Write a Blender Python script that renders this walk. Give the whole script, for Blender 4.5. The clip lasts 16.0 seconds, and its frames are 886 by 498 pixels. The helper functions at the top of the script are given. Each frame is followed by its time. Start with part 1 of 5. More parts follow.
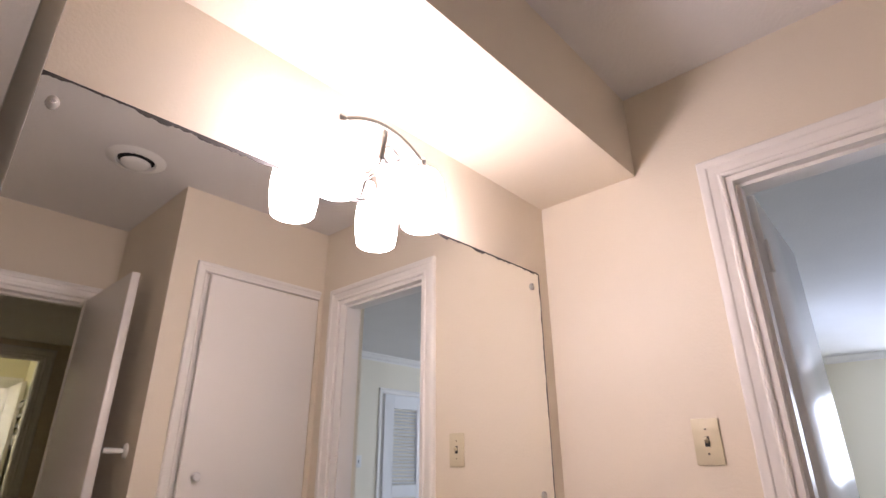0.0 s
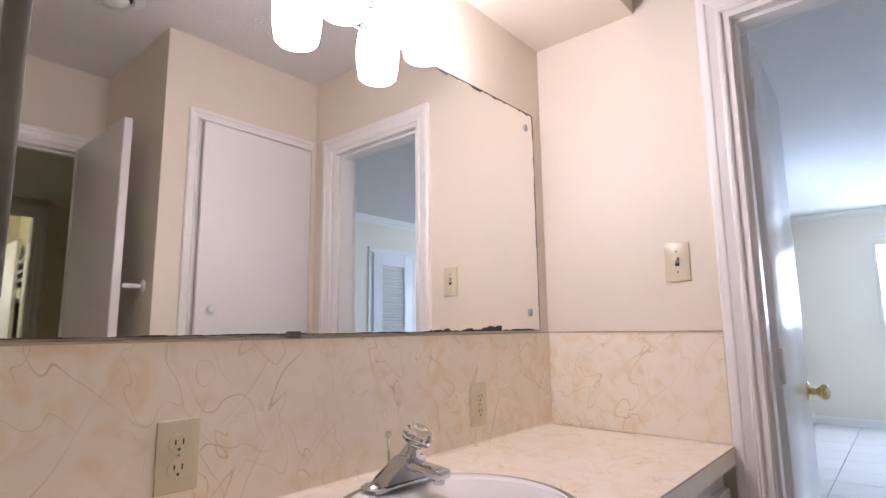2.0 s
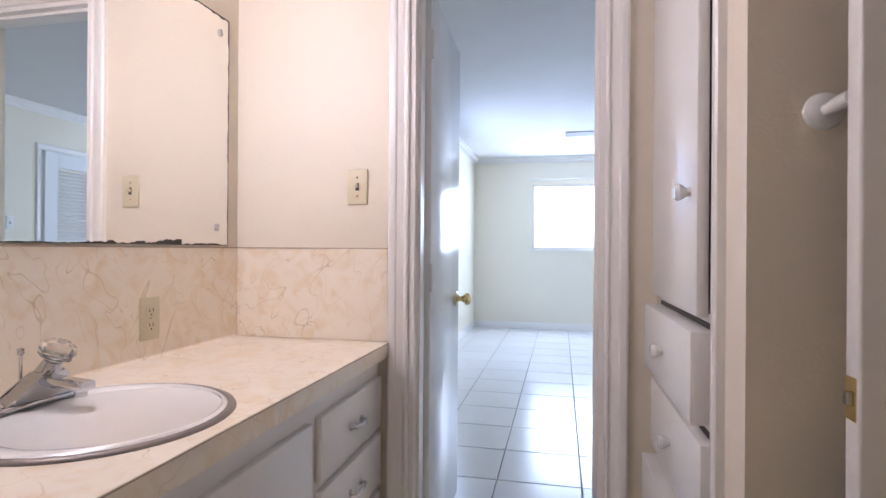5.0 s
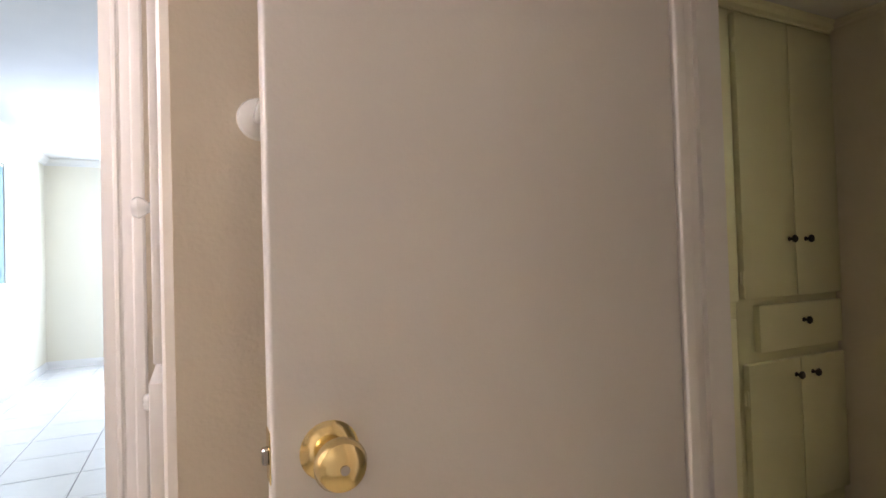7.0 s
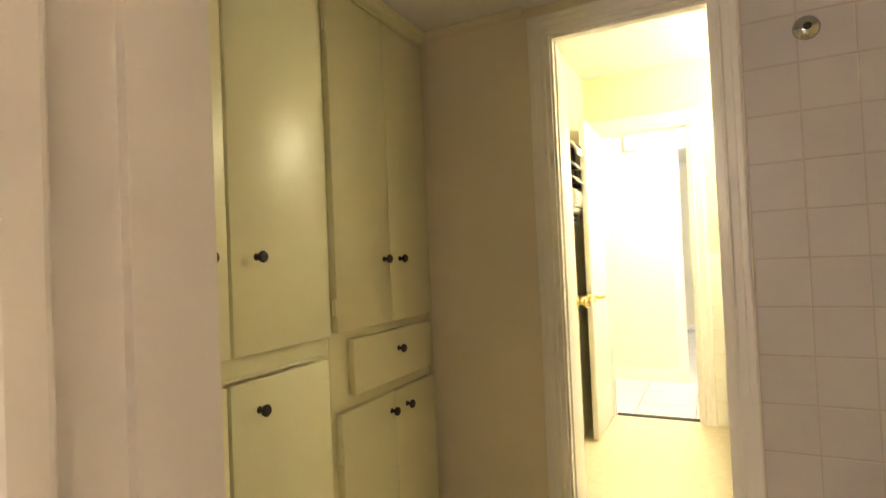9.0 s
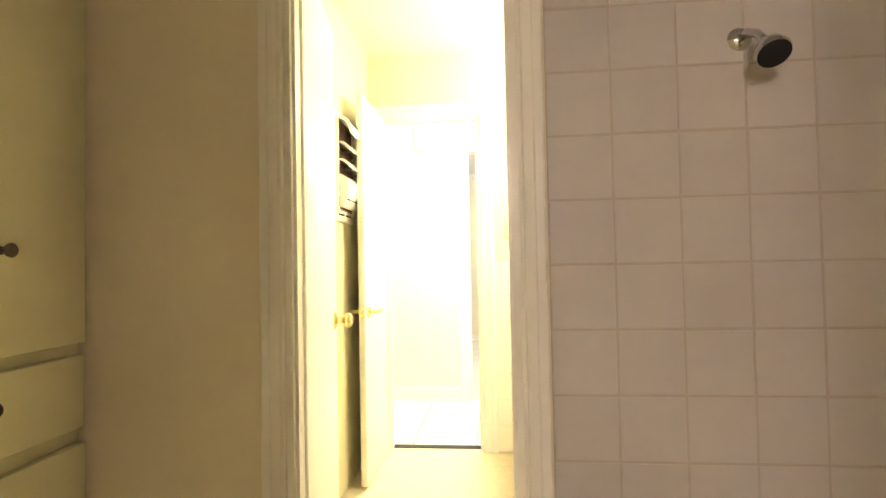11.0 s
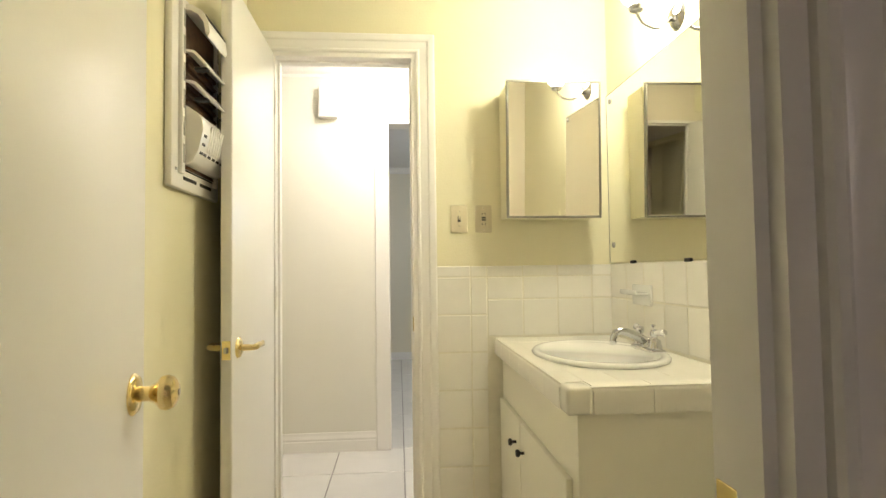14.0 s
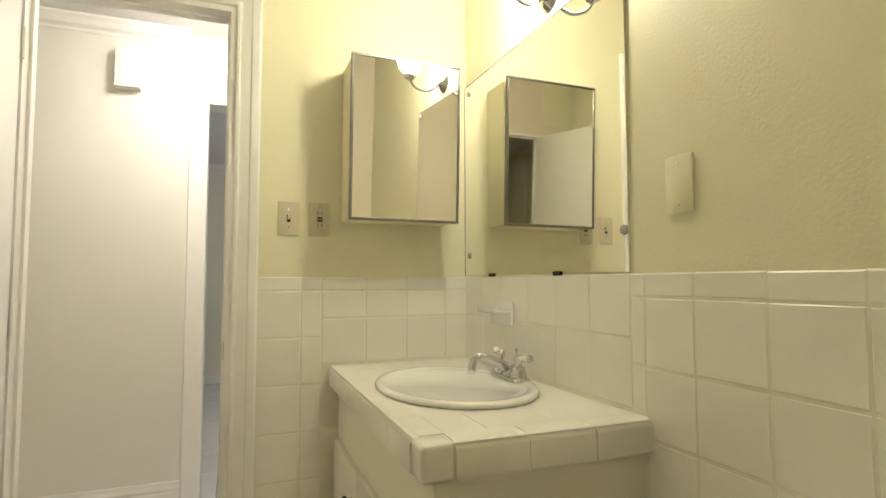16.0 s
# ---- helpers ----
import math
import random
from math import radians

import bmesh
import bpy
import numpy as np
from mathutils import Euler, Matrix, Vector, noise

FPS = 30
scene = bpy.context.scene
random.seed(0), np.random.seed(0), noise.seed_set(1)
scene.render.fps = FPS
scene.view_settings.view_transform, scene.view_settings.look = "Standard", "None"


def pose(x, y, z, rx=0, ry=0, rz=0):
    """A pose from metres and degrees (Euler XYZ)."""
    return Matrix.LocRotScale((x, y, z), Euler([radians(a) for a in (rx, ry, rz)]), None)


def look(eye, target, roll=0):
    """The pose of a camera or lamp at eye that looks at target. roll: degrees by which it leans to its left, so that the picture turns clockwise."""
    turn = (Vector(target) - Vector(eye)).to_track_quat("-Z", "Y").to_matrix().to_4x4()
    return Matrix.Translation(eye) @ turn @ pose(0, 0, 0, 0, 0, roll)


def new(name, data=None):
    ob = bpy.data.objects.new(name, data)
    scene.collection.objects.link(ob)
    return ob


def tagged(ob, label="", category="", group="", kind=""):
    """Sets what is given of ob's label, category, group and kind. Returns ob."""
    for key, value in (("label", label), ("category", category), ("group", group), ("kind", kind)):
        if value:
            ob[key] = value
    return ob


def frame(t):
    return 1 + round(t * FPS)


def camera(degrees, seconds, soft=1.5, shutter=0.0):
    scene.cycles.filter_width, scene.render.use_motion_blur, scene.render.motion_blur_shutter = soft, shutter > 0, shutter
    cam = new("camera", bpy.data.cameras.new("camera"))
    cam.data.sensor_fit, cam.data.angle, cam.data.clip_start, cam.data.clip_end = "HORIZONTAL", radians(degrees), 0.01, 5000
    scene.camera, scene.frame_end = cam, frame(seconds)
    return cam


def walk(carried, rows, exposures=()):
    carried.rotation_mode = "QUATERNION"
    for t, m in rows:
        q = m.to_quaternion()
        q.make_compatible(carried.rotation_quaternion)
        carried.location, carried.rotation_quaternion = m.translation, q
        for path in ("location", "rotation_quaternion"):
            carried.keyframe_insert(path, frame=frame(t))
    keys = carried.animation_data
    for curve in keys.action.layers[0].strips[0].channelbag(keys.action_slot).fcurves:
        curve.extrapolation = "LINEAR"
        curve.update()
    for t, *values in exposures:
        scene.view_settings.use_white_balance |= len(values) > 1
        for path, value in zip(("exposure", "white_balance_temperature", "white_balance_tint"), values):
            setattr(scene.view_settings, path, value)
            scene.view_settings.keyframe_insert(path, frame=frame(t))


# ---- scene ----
cam = camera(79.0, 16.0)
PATH = [
    (0, (1.07, -0.941, 1.258), (2.43, 0.315, 2.015), -0.2),
    (0.5, (1.049, -0.942, 1.228), (2.452, 0.33, 1.87), -0.2),
    (1, (1.017, -0.93, 1.22), (2.47, 0.35, 1.72), -0.8),
    (1.5, (1.009, -0.92, 1.179), (2.491, 0.36, 1.585), -0.7),
    (2, (0.991, -0.941, 1.134), (2.489, 0.351, 1.43), -0.7),
    (2.5, (0.98, -0.948, 1.104), (2.51, 0.329, 1.271), -0.6),
    (3, (0.966, -0.972, 1.099), (2.55, 0.247, 1.167), -0.5),
    (3.2, (0.956, -0.969, 1.1), (2.588, 0.186, 1.149), -0.5),
    (5.3, (0.982, -1.113, 1.129), (2.971, -0.905, 1.13), -0.3),
    (5.5, (0.995, -1.129, 1.135), (2.995, -1.089, 1.134), -0.9),
    (6, (1.049, -1.197, 1.135), (3.028, -1.489, 1.154), -0.7),
    (6.5, (1.117, -1.297, 1.133), (3.028, -1.885, 1.168), -1.0),
    (7, (1.141, -1.379, 1.139), (2.951, -2.229, 1.178), -1.7),
    (7.5, (1.251, -1.48, 1.187), (2.894, -2.62, 1.186), -2.1),
    (8, (1.353, -1.661, 1.187), (2.762, -3.081, 1.19), -2.0),
    (8.5, (1.432, -1.773, 1.168), (2.519, -3.452, 1.206), -2.8),
    (9, (1.460, -1.950, 1.166), (2.358, -3.736, 1.21), -2.5),
    (9.5, (1.481, -2.180, 1.148), (2.251, -4.025, 1.204), -2.3),
    (10, (1.458, -2.326, 1.136), (2.051, -4.236, 1.19), -2.0),
    (10.2, (1.446, -2.396, 1.139), (1.938, -4.334, 1.184), -1.7),
    (12.3, (1.551, -3.108, 1.125), (1.632, -5.105, 1.194), -1.4),
    (12.5, (1.566, -3.187, 1.125), (1.653, -5.184, 1.195), -1.4),
    (13, (1.626, -3.402, 1.135), (1.705, -5.399, 1.209), -1.1),
    (13.5, (1.648, -3.535, 1.127), (1.623, -5.533, 1.205), -0.9),
    (14, (1.65, -3.698, 1.124), (1.484, -5.69, 1.203), -0.8),
    (14.5, (1.619, -3.807, 1.134), (1.282, -5.776, 1.215), -0.7),
    (15, (1.591, -3.883, 1.129), (1.105, -5.821, 1.217), -0.7),
    (15.5, (1.578, -3.968, 1.124), (0.971, -5.871, 1.224), -0.4),
    (16, (1.56, -4.064, 1.126), (0.839, -5.926, 1.245), -0.1),
]
walk(cam, [(t, look(eye, target, roll)) for t, eye, target, roll in PATH],
     exposures=[(0, -0.17, 6700, 17), (1.5, 0.03, 6150, 15), (2.5, 0.14, 5950, 14), (3.2, 0.16, 5950, 14), (5.3, 0.18, 5900, 13), (6.5, 0.65, 6050, 12),
                (7, 0.92, 6400, 10), (8, 1.45, 7500, 9), (9, 2.0, 8200, 7), (10.2, 2.34, 8300, 6), (12.3, 1.98, 7100, 11), (13, 1.42, 6700, 10),
                (14, 0.68, 6700, 10), (15, 0.46, 6700, 10), (16, 0.28, 6650, 10)])

# ---- world, sky and lamps ----
world = bpy.data.worlds.new("sky_world")
scene.world = world
world.use_nodes = True
wn = world.node_tree.nodes
sky = wn.new("ShaderNodeTexSky")
sky.sky_type = "NISHITA"
sky.sun_disc = False
sky.sun_elevation = radians(48)
sky.sun_rotation = radians(200)
wn["Background"].inputs[1].default_value = 0.12
world.node_tree.links.new(sky.outputs[0], wn["Background"].inputs[0])

BED_WINDOW_WATTS = 46.0
SIDE_WINDOW_WATTS = 27.0
VANITY_GLOW = 50.0
BATH_GLOW = 66.0
HALL_GLOW = 58.0
FAR_WATTS = 16.0


def lamp(name, kind, m, watts, colour, size=0.1, size_y=None):
    data = bpy.data.lights.new(name, kind)
    data.energy, data.color = watts, colour
    if kind == "AREA":
        data.shape, data.size, data.size_y = "RECTANGLE", size, size_y or size
    else:
        data.shadow_soft_size = size
    ob = new(name, data)
    ob.matrix_world = m
    return ob


# daylight standing in the bedroom's window openings
lamp("window_daylight", "AREA", look((8.72, -1.35, 1.6), (3.0, -1.5, 1.2)), BED_WINDOW_WATTS, (0.56, 0.71, 1.0), 1.28, 0.88)
lamp("side_window_daylight", "AREA", look((6.6, 0.11, 1.55), (6.6, -4.0, 0.9)), SIDE_WINDOW_WATTS, (0.56, 0.70, 1.0), 1.2, 1.0)
# fill lamp added to brighten the far room, which has no window
lamp("far_room_fill", "AREA", look((0.2, -9.0, 1.6), (3.0, -9.2, 1.2)), FAR_WATTS, (0.8, 0.9, 1.0), 1.0, 1.0)


# ---- materials ----
def material(name, colour, rough=0.5, metal=0.0, vary=0.06, scale=6.0, bump=0.0, bump_scale=60.0, coat=0.0, spec=0.5, fine=0.03):
    """A painted or plain surface with two scales of colour variation and a fine relief."""
    m = bpy.data.materials.new(name)
    m.use_nodes = True
    nt = m.node_tree
    n, l = nt.nodes, nt.links
    b = n["Principled BSDF"]
    b.inputs["Roughness"].default_value = rough
    b.inputs["Metallic"].default_value = metal
    b.inputs["Specular IOR Level"].default_value = spec
    b.inputs["Coat Weight"].default_value = coat
    tc = n.new("ShaderNodeTexCoord")
    big, small = n.new("ShaderNodeTexNoise"), n.new("ShaderNodeTexNoise")
    big.inputs["Scale"].default_value, big.inputs["Detail"].default_value = scale, 4
    small.inputs["Scale"].default_value, small.inputs["Detail"].default_value = scale * 14, 3
    mix = n.new("ShaderNodeMix")
    mix.data_type = "RGBA"
    mix.inputs["A"].default_value = (*[max(0, c * (1 - vary)) for c in colour], 1)
    mix.inputs["B"].default_value = (*[min(1, c * (1 + vary)) for c in colour], 1)
    mul = n.new("ShaderNodeMath")
    mul.operation = "MULTIPLY_ADD"
    mul.inputs[1].default_value = fine * 6
    l.new(tc.outputs["Object"], big.inputs["Vector"])
    l.new(tc.outputs["Object"], small.inputs["Vector"])
    l.new(small.outputs["Fac"], mul.inputs[0])
    l.new(big.outputs["Fac"], mul.inputs[2])
    l.new(mul.outputs[0], mix.inputs["Factor"])
    l.new(mix.outputs["Result"], b.inputs["Base Color"])
    rr = n.new("ShaderNodeMapRange")
    rr.inputs["To Min"].default_value, rr.inputs["To Max"].default_value = max(0.02, rough * 0.96), min(1, rough * 1.04)
    l.new(big.outputs["Fac"], rr.inputs["Value"])
    l.new(rr.outputs[0], b.inputs["Roughness"])
    if bump:
        bn, bp = n.new("ShaderNodeTexNoise"), n.new("ShaderNodeBump")
        bn.inputs["Scale"].default_value, bn.inputs["Detail"].default_value = bump_scale, 5
        bp.inputs["Strength"].default_value, bp.inputs["Distance"].default_value = bump, 0.003
        l.new(tc.outputs["Object"], bn.inputs["Vector"])
        l.new(bn.outputs["Fac"], bp.inputs["Height"])
        l.new(bp.outputs[0], b.inputs["Normal"])
    return m


def piece_material(name, colour, rough, spread=0.05, coat=0.0, vary=0.04, scale=9.0):
    """For tiles: each piece a little lighter or darker than its neighbour."""
    m = material(name, colour, rough, vary=vary, scale=scale, coat=coat, bump=0.12, bump_scale=14)
    nt = m.node_tree
    n, l = nt.nodes, nt.links
    info, hsv, rng = n.new("ShaderNodeObjectInfo"), n.new("ShaderNodeHueSaturation"), n.new("ShaderNodeMapRange")
    rng.inputs["To Min"].default_value, rng.inputs["To Max"].default_value = 1 - spread, 1 + spread
    l.new(info.outputs["Random"], rng.inputs["Value"])
    l.new(rng.outputs[0], hsv.inputs["Value"])
    old = n["Principled BSDF"].inputs["Base Color"].links[0].from_socket
    l.new(old, hsv.inputs["Color"])
    l.new(hsv.outputs[0], n["Principled BSDF"].inputs["Base Color"])
    return m


def glow(name, colour, strength):
    m = bpy.data.materials.new(name)
    m.use_nodes = True
    b = m.node_tree.nodes["Principled BSDF"]
    b.inputs["Base Color"].default_value = (0.9, 0.9, 0.88, 1)
    b.inputs["Roughness"].default_value = 0.25
    b.inputs["Emission Color"].default_value = (*colour, 1)
    b.inputs["Emission Strength"].default_value = strength
    return m


def marble_laminate(name):
    """Beige laminate: soft tan blotches and thin broken veins that run aslant."""
    m = material(name, (0.89, 0.80, 0.66), 0.3, vary=0.05, scale=9)
    nt = m.node_tree
    n, l = nt.nodes, nt.links
    b = n["Principled BSDF"]
    colour = b.inputs["Base Color"].links[0].from_socket
    tc = n.new("ShaderNodeTexCoord")

    def noise_at(scale, detail, distortion, turn=(0, 0, 0), stretch=(1, 1, 1)):
        mp, tx = n.new("ShaderNodeMapping"), n.new("ShaderNodeTexNoise")
        mp.inputs["Rotation"].default_value, mp.inputs["Scale"].default_value = turn, stretch
        tx.inputs["Scale"].default_value, tx.inputs["Detail"].default_value, tx.inputs["Distortion"].default_value = scale, detail, distortion
        l.new(tc.outputs["Object"], mp.inputs["Vector"])
        l.new(mp.outputs[0], tx.inputs["Vector"])
        return tx.outputs["Fac"]

    def remap(value, lo, hi, a, c):
        r = n.new("ShaderNodeMapRange")
        for key, v in (("From Min", lo), ("From Max", hi), ("To Min", a), ("To Max", c)):
            r.inputs[key].default_value = v
        l.new(value, r.inputs["Value"])
        return r.outputs[0]

    def math_node(op, a, c):
        q = n.new("ShaderNodeMath")
        q.operation = op
        l.new(a, q.inputs[0])
        if isinstance(c, float):
            q.inputs[1].default_value = c
        else:
            l.new(c, q.inputs[1])
        return q.outputs[0]

    def blend(fac, under, over):
        x = n.new("ShaderNodeMix")
        x.data_type = "RGBA"
        x.inputs["B"].default_value = (*over, 1)
        l.new(fac, x.inputs["Factor"])
        l.new(under, x.inputs["A"])
        return x.outputs["Result"]
    colour = blend(remap(noise_at(13.0, 8, 1.2), 0.47, 0.70, 0.0, 0.65), colour, (0.80, 0.63, 0.40))
    colour = blend(remap(noise_at(26.0, 5, 0.5), 0.58, 0.75, 0.0, 0.5), colour, (0.92, 0.84, 0.74))
    # veins: thin lines where a stretched noise crosses its middle value, broken up by a second noise
    for scale, width, turn, seed_turn in ((6.0, 0.0035, radians(-42), 0.3), (9.0, 0.0045, radians(-34), 3.7), (5.0, 0.0035, radians(-55), 8.3), (5.5, 0.0035, radians(30), 6.1)):
        mp, tx, off = n.new("ShaderNodeMapping"), n.new("ShaderNodeTexNoise"), n.new("ShaderNodeMath")
        mp.inputs["Location"].default_value = (seed_turn, seed_turn * 2, seed_turn * 0.7)
        mp.inputs["Rotation"].default_value, mp.inputs["Scale"].default_value = (radians(15), turn, radians(30)), (0.8, 1.0, 4.5)
        mp.vector_type = "TEXTURE"
        tx.inputs["Scale"].default_value, tx.inputs["Detail"].default_value, tx.inputs["Distortion"].default_value = scale, 2, 0.0
        l.new(tc.outputs["Object"], mp.inputs["Vector"])
        l.new(mp.outputs[0], tx.inputs["Vector"])
        off.operation = "SUBTRACT"
        off.inputs[1].default_value = 0.5
        l.new(tx.outputs["Fac"], off.inputs[0])
        away = n.new("ShaderNodeMath")
        away.operation = "ABSOLUTE"
        l.new(off.outputs[0], away.inputs[0])
        band = remap(away.outputs[0], 0.0, width, 1.0, 0.0)
        broken = remap(noise_at(5.5, 3, 0.0, (0, seed_turn, 0)), 0.42, 0.60, 0.0, 0.7)
        colour = blend(math_node("MULTIPLY", band, broken), colour, (0.58, 0.40, 0.22))
    l.new(colour, b.inputs["Base Color"])
    return m


CREAM = material("cream_wall_paint", (0.78, 0.70, 0.575), 0.5, vary=0.03, scale=2.0, bump=0.25, bump_scale=140, spec=0.35)
YELLOW = material("pale_yellow_wall_paint", (0.81, 0.755, 0.54), 0.45, vary=0.03, scale=2.0, bump=0.25, bump_scale=140, spec=0.35)
BEDPAINT = material("ivory_wall_paint", (0.86, 0.80, 0.66), 0.55, vary=0.02, scale=2.0, bump=0.2, bump_scale=140, spec=0.3)
HALLPAINT = material("hall_ivory_paint", (0.80, 0.775, 0.70), 0.5, vary=0.02, scale=2.0, bump=0.2, bump_scale=140, spec=0.3)
CEIL = material("white_ceiling_texture", (0.74, 0.72, 0.70), 0.8, vary=0.04, scale=4, bump=0.6, bump_scale=90, spec=0.2)
WHITE = material("white_gloss_paint", (0.87, 0.84, 0.80), 0.28, vary=0.01, scale=1.5, bump=0.05, bump_scale=120, fine=0.01)
DOORWHITE = material("white_door_paint", (0.78, 0.75, 0.71), 0.3, vary=0.01, scale=1.5, bump=0.12, bump_scale=160, fine=0.01)
# Cream cupboard enamel with the washroom lamp's yellow mixed into its colour.
LAMPTINTPAINT = material("enamel_with_lamp_yellow", (0.85, 0.81, 0.56), 0.34, vary=0.015, scale=1.5, bump=0.06, bump_scale=120, fine=0.01)
CABWHITE = material("cream_cabinet_paint", (0.88, 0.85, 0.73), 0.36, vary=0.01, scale=1.5, bump=0.06, bump_scale=120, fine=0.01)
BLUEWHITE = material("white_bedroom_door_paint", (0.86, 0.86, 0.86), 0.16, vary=0.01, scale=1.5, bump=0.03, bump_scale=100, fine=0.01)
LAMINATE = marble_laminate("beige_marble_laminate")
PORCELAIN = material("white_porcelain", (0.84, 0.83, 0.80), 0.12, vary=0.015, scale=5, coat=0.4)
CHROME = material("chrome", (0.62, 0.62, 0.63), 0.1, 1.0, vary=0.04, scale=20)
STEEL = material("polished_steel", (0.55, 0.53, 0.52), 0.14, 1.0, vary=0.05, scale=12)
BRASS = material("polished_brass", (0.86, 0.70, 0.36), 0.16, 1.0, vary=0.06, scale=20)
DARKMETAL = material("dark_bronze_knob", (0.05, 0.045, 0.045), 0.3, 0.7, vary=0.2, scale=40)
IVORY = material("ivory_plastic", (0.66, 0.585, 0.41), 0.35, vary=0.03, scale=30)
WHITEPLASTIC = material("white_plastic", (0.80, 0.79, 0.76), 0.35, vary=0.03, scale=20)
# Dark brown for shade painted into the linen closet's gaps.
SHADOWGAP = material("painted_gap_shade", (0.10, 0.085, 0.075), 0.8, vary=0.2, scale=20)
# Dull steel; on the vanity arch and cabinet its dark stands for reflections.
DARKREFLECTSTEEL = material("dull_steel_dark_reflections", (0.26, 0.25, 0.22), 0.35, 1.0, vary=0.06, scale=12)
CLIP = material("clear_plastic_clip", (0.46, 0.44, 0.40), 0.12, vary=0.05, scale=40)
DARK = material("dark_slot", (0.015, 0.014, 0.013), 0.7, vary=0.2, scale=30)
# Steel rim colour with the dark it reflects painted in.
GREYRING = material("steel_rim_dark_reflection", (0.20, 0.165, 0.145), 0.42, 0.3, vary=0.12, scale=30)
TARNISH = material("tarnished_mirror_edge", (0.05, 0.045, 0.04), 0.6, vary=0.5, scale=60)
CAULK = material("discoloured_caulk", (0.46, 0.37, 0.28), 0.7, vary=0.25, scale=40)
GROUT = material("beige_grout", (0.77, 0.73, 0.62), 0.8, vary=0.1, scale=30)
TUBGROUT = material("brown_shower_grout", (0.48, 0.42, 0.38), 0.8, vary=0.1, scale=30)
FLOORGROUT = material("grey_floor_grout", (0.26, 0.25, 0.24), 0.85, vary=0.15, scale=30)
TILE = piece_material("white_glazed_tile", (0.86, 0.83, 0.76), 0.14, 0.025)
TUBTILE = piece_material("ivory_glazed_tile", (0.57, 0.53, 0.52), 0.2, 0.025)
FLOORTILE = piece_material("white_ceramic_floor_tile", (0.72, 0.70, 0.68), 0.22, 0.03)
VINYL = material("cream_speckled_vinyl", (0.66, 0.58, 0.40), 0.4, vary=0.18, scale=22, bump=0.1, bump_scale=80)
HEATERBACK = material("rusty_heater_element", (0.13, 0.07, 0.04), 0.7, vary=0.6, scale=40, bump=0.6, bump_scale=50)
BLIND = material("blue_shade_fabric", (0.30, 0.42, 0.52), 0.8, vary=0.06, scale=8)
WOODDARK = material("dark_fan_blade", (0.06, 0.045, 0.04), 0.4, vary=0.3, scale=12)
CRYSTAL = bpy.data.materials.new("clear_acrylic")
CRYSTAL.use_nodes = True
cb = CRYSTAL.node_tree.nodes["Principled BSDF"]
cb.inputs["Transmission Weight"].default_value, cb.inputs["Roughness"].default_value, cb.inputs["IOR"].default_value = 1.0, 0.05, 1.49
MIRROR = bpy.data.materials.new("silvered_mirror")
MIRROR.use_nodes = True
mb = MIRROR.node_tree.nodes["Principled BSDF"]
mb.inputs["Base Color"].default_value = (0.92, 0.92, 0.89, 1)
mb.inputs["Metallic"].default_value, mb.inputs["Roughness"].default_value = 1.0, 0.015
SHADE_V = glow("lit_white_glass", (1.0, 0.90, 0.97), VANITY_GLOW)
SHADE_B = glow("lit_frosted_glass", (1.0, 0.98, 0.79), BATH_GLOW)
SHADE_H = glow("lit_hall_glass", (1.0, 0.96, 0.90), HALL_GLOW)
DAY = glow("bright_outdoor_sky", (0.82, 0.92, 1.0), 4.0)


# ---- building helpers ----
def box(bm, x0, x1, y0, y1, z0, z1, bevel=0.0, segments=1):
    vs = [bm.verts.new((x, y, z)) for x in (x0, x1) for y in (y0, y1) for z in (z0, z1)]
    fs = [(0, 1, 3, 2), (4, 6, 7, 5), (0, 4, 5, 1), (2, 3, 7, 6), (0, 2, 6, 4), (1, 5, 7, 3)]
    faces = [bm.faces.new([vs[i] for i in f]) for f in fs]
    if bevel:
        bmesh.ops.bevel(bm, geom=list({e for f in faces for e in f.edges}), offset=bevel, segments=segments, affect="EDGES", profile=0.5)
    return bm


def lathe(bm, profile, axis="z", at=(0, 0, 0), steps=24, squash=(1, 1)):
    """Turn a profile of (radius, height) pairs round an axis."""
    rings = []
    for r, h in profile:
        ring = []
        for i in range(steps):
            a = 2 * math.pi * i / steps
            u, v = r * math.cos(a) * squash[0], r * math.sin(a) * squash[1]
            p = {"z": (u, v, h), "x": (h, u, v), "y": (u, h, v)}[axis]
            ring.append(bm.verts.new((p[0] + at[0], p[1] + at[1], p[2] + at[2])))
        rings.append(ring)
    for a, b in zip(rings, rings[1:]):
        for i in range(steps):
            bm.faces.new((a[i], a[(i + 1) % steps], b[(i + 1) % steps], b[i]))
    for ring, (r, h) in ((rings[0], profile[0]), (rings[-1], profile[-1])):
        if r > 1e-4:
            bm.faces.new(ring)
    bmesh.ops.remove_doubles(bm, verts=[v for ring in rings for v in ring], dist=1e-5)
    return bm


def tube(bm, points, radius, steps=10):
    """A round bar along a smooth line of points."""
    pts = [Vector(p) for p in points]
    rings = []
    side = None
    for i, p in enumerate(pts):
        d = (pts[min(i + 1, len(pts) - 1)] - pts[max(i - 1, 0)]).normalized()
        if side is None:
            side = d.orthogonal().normalized()
        side = (side - d * side.dot(d)).normalized()
        other = d.cross(side)
        r = radius[i] if isinstance(radius, (list, tuple)) else radius
        rings.append([bm.verts.new(p + (side * math.cos(a) + other * math.sin(a)) * r) for a in [2 * math.pi * k / steps for k in range(steps)]])
    for a, b in zip(rings, rings[1:]):
        for i in range(steps):
            bm.faces.new((a[i], a[(i + 1) % steps], b[(i + 1) % steps], b[i]))
    bm.faces.new(rings[0])
    bm.faces.new(rings[-1])
    return bm


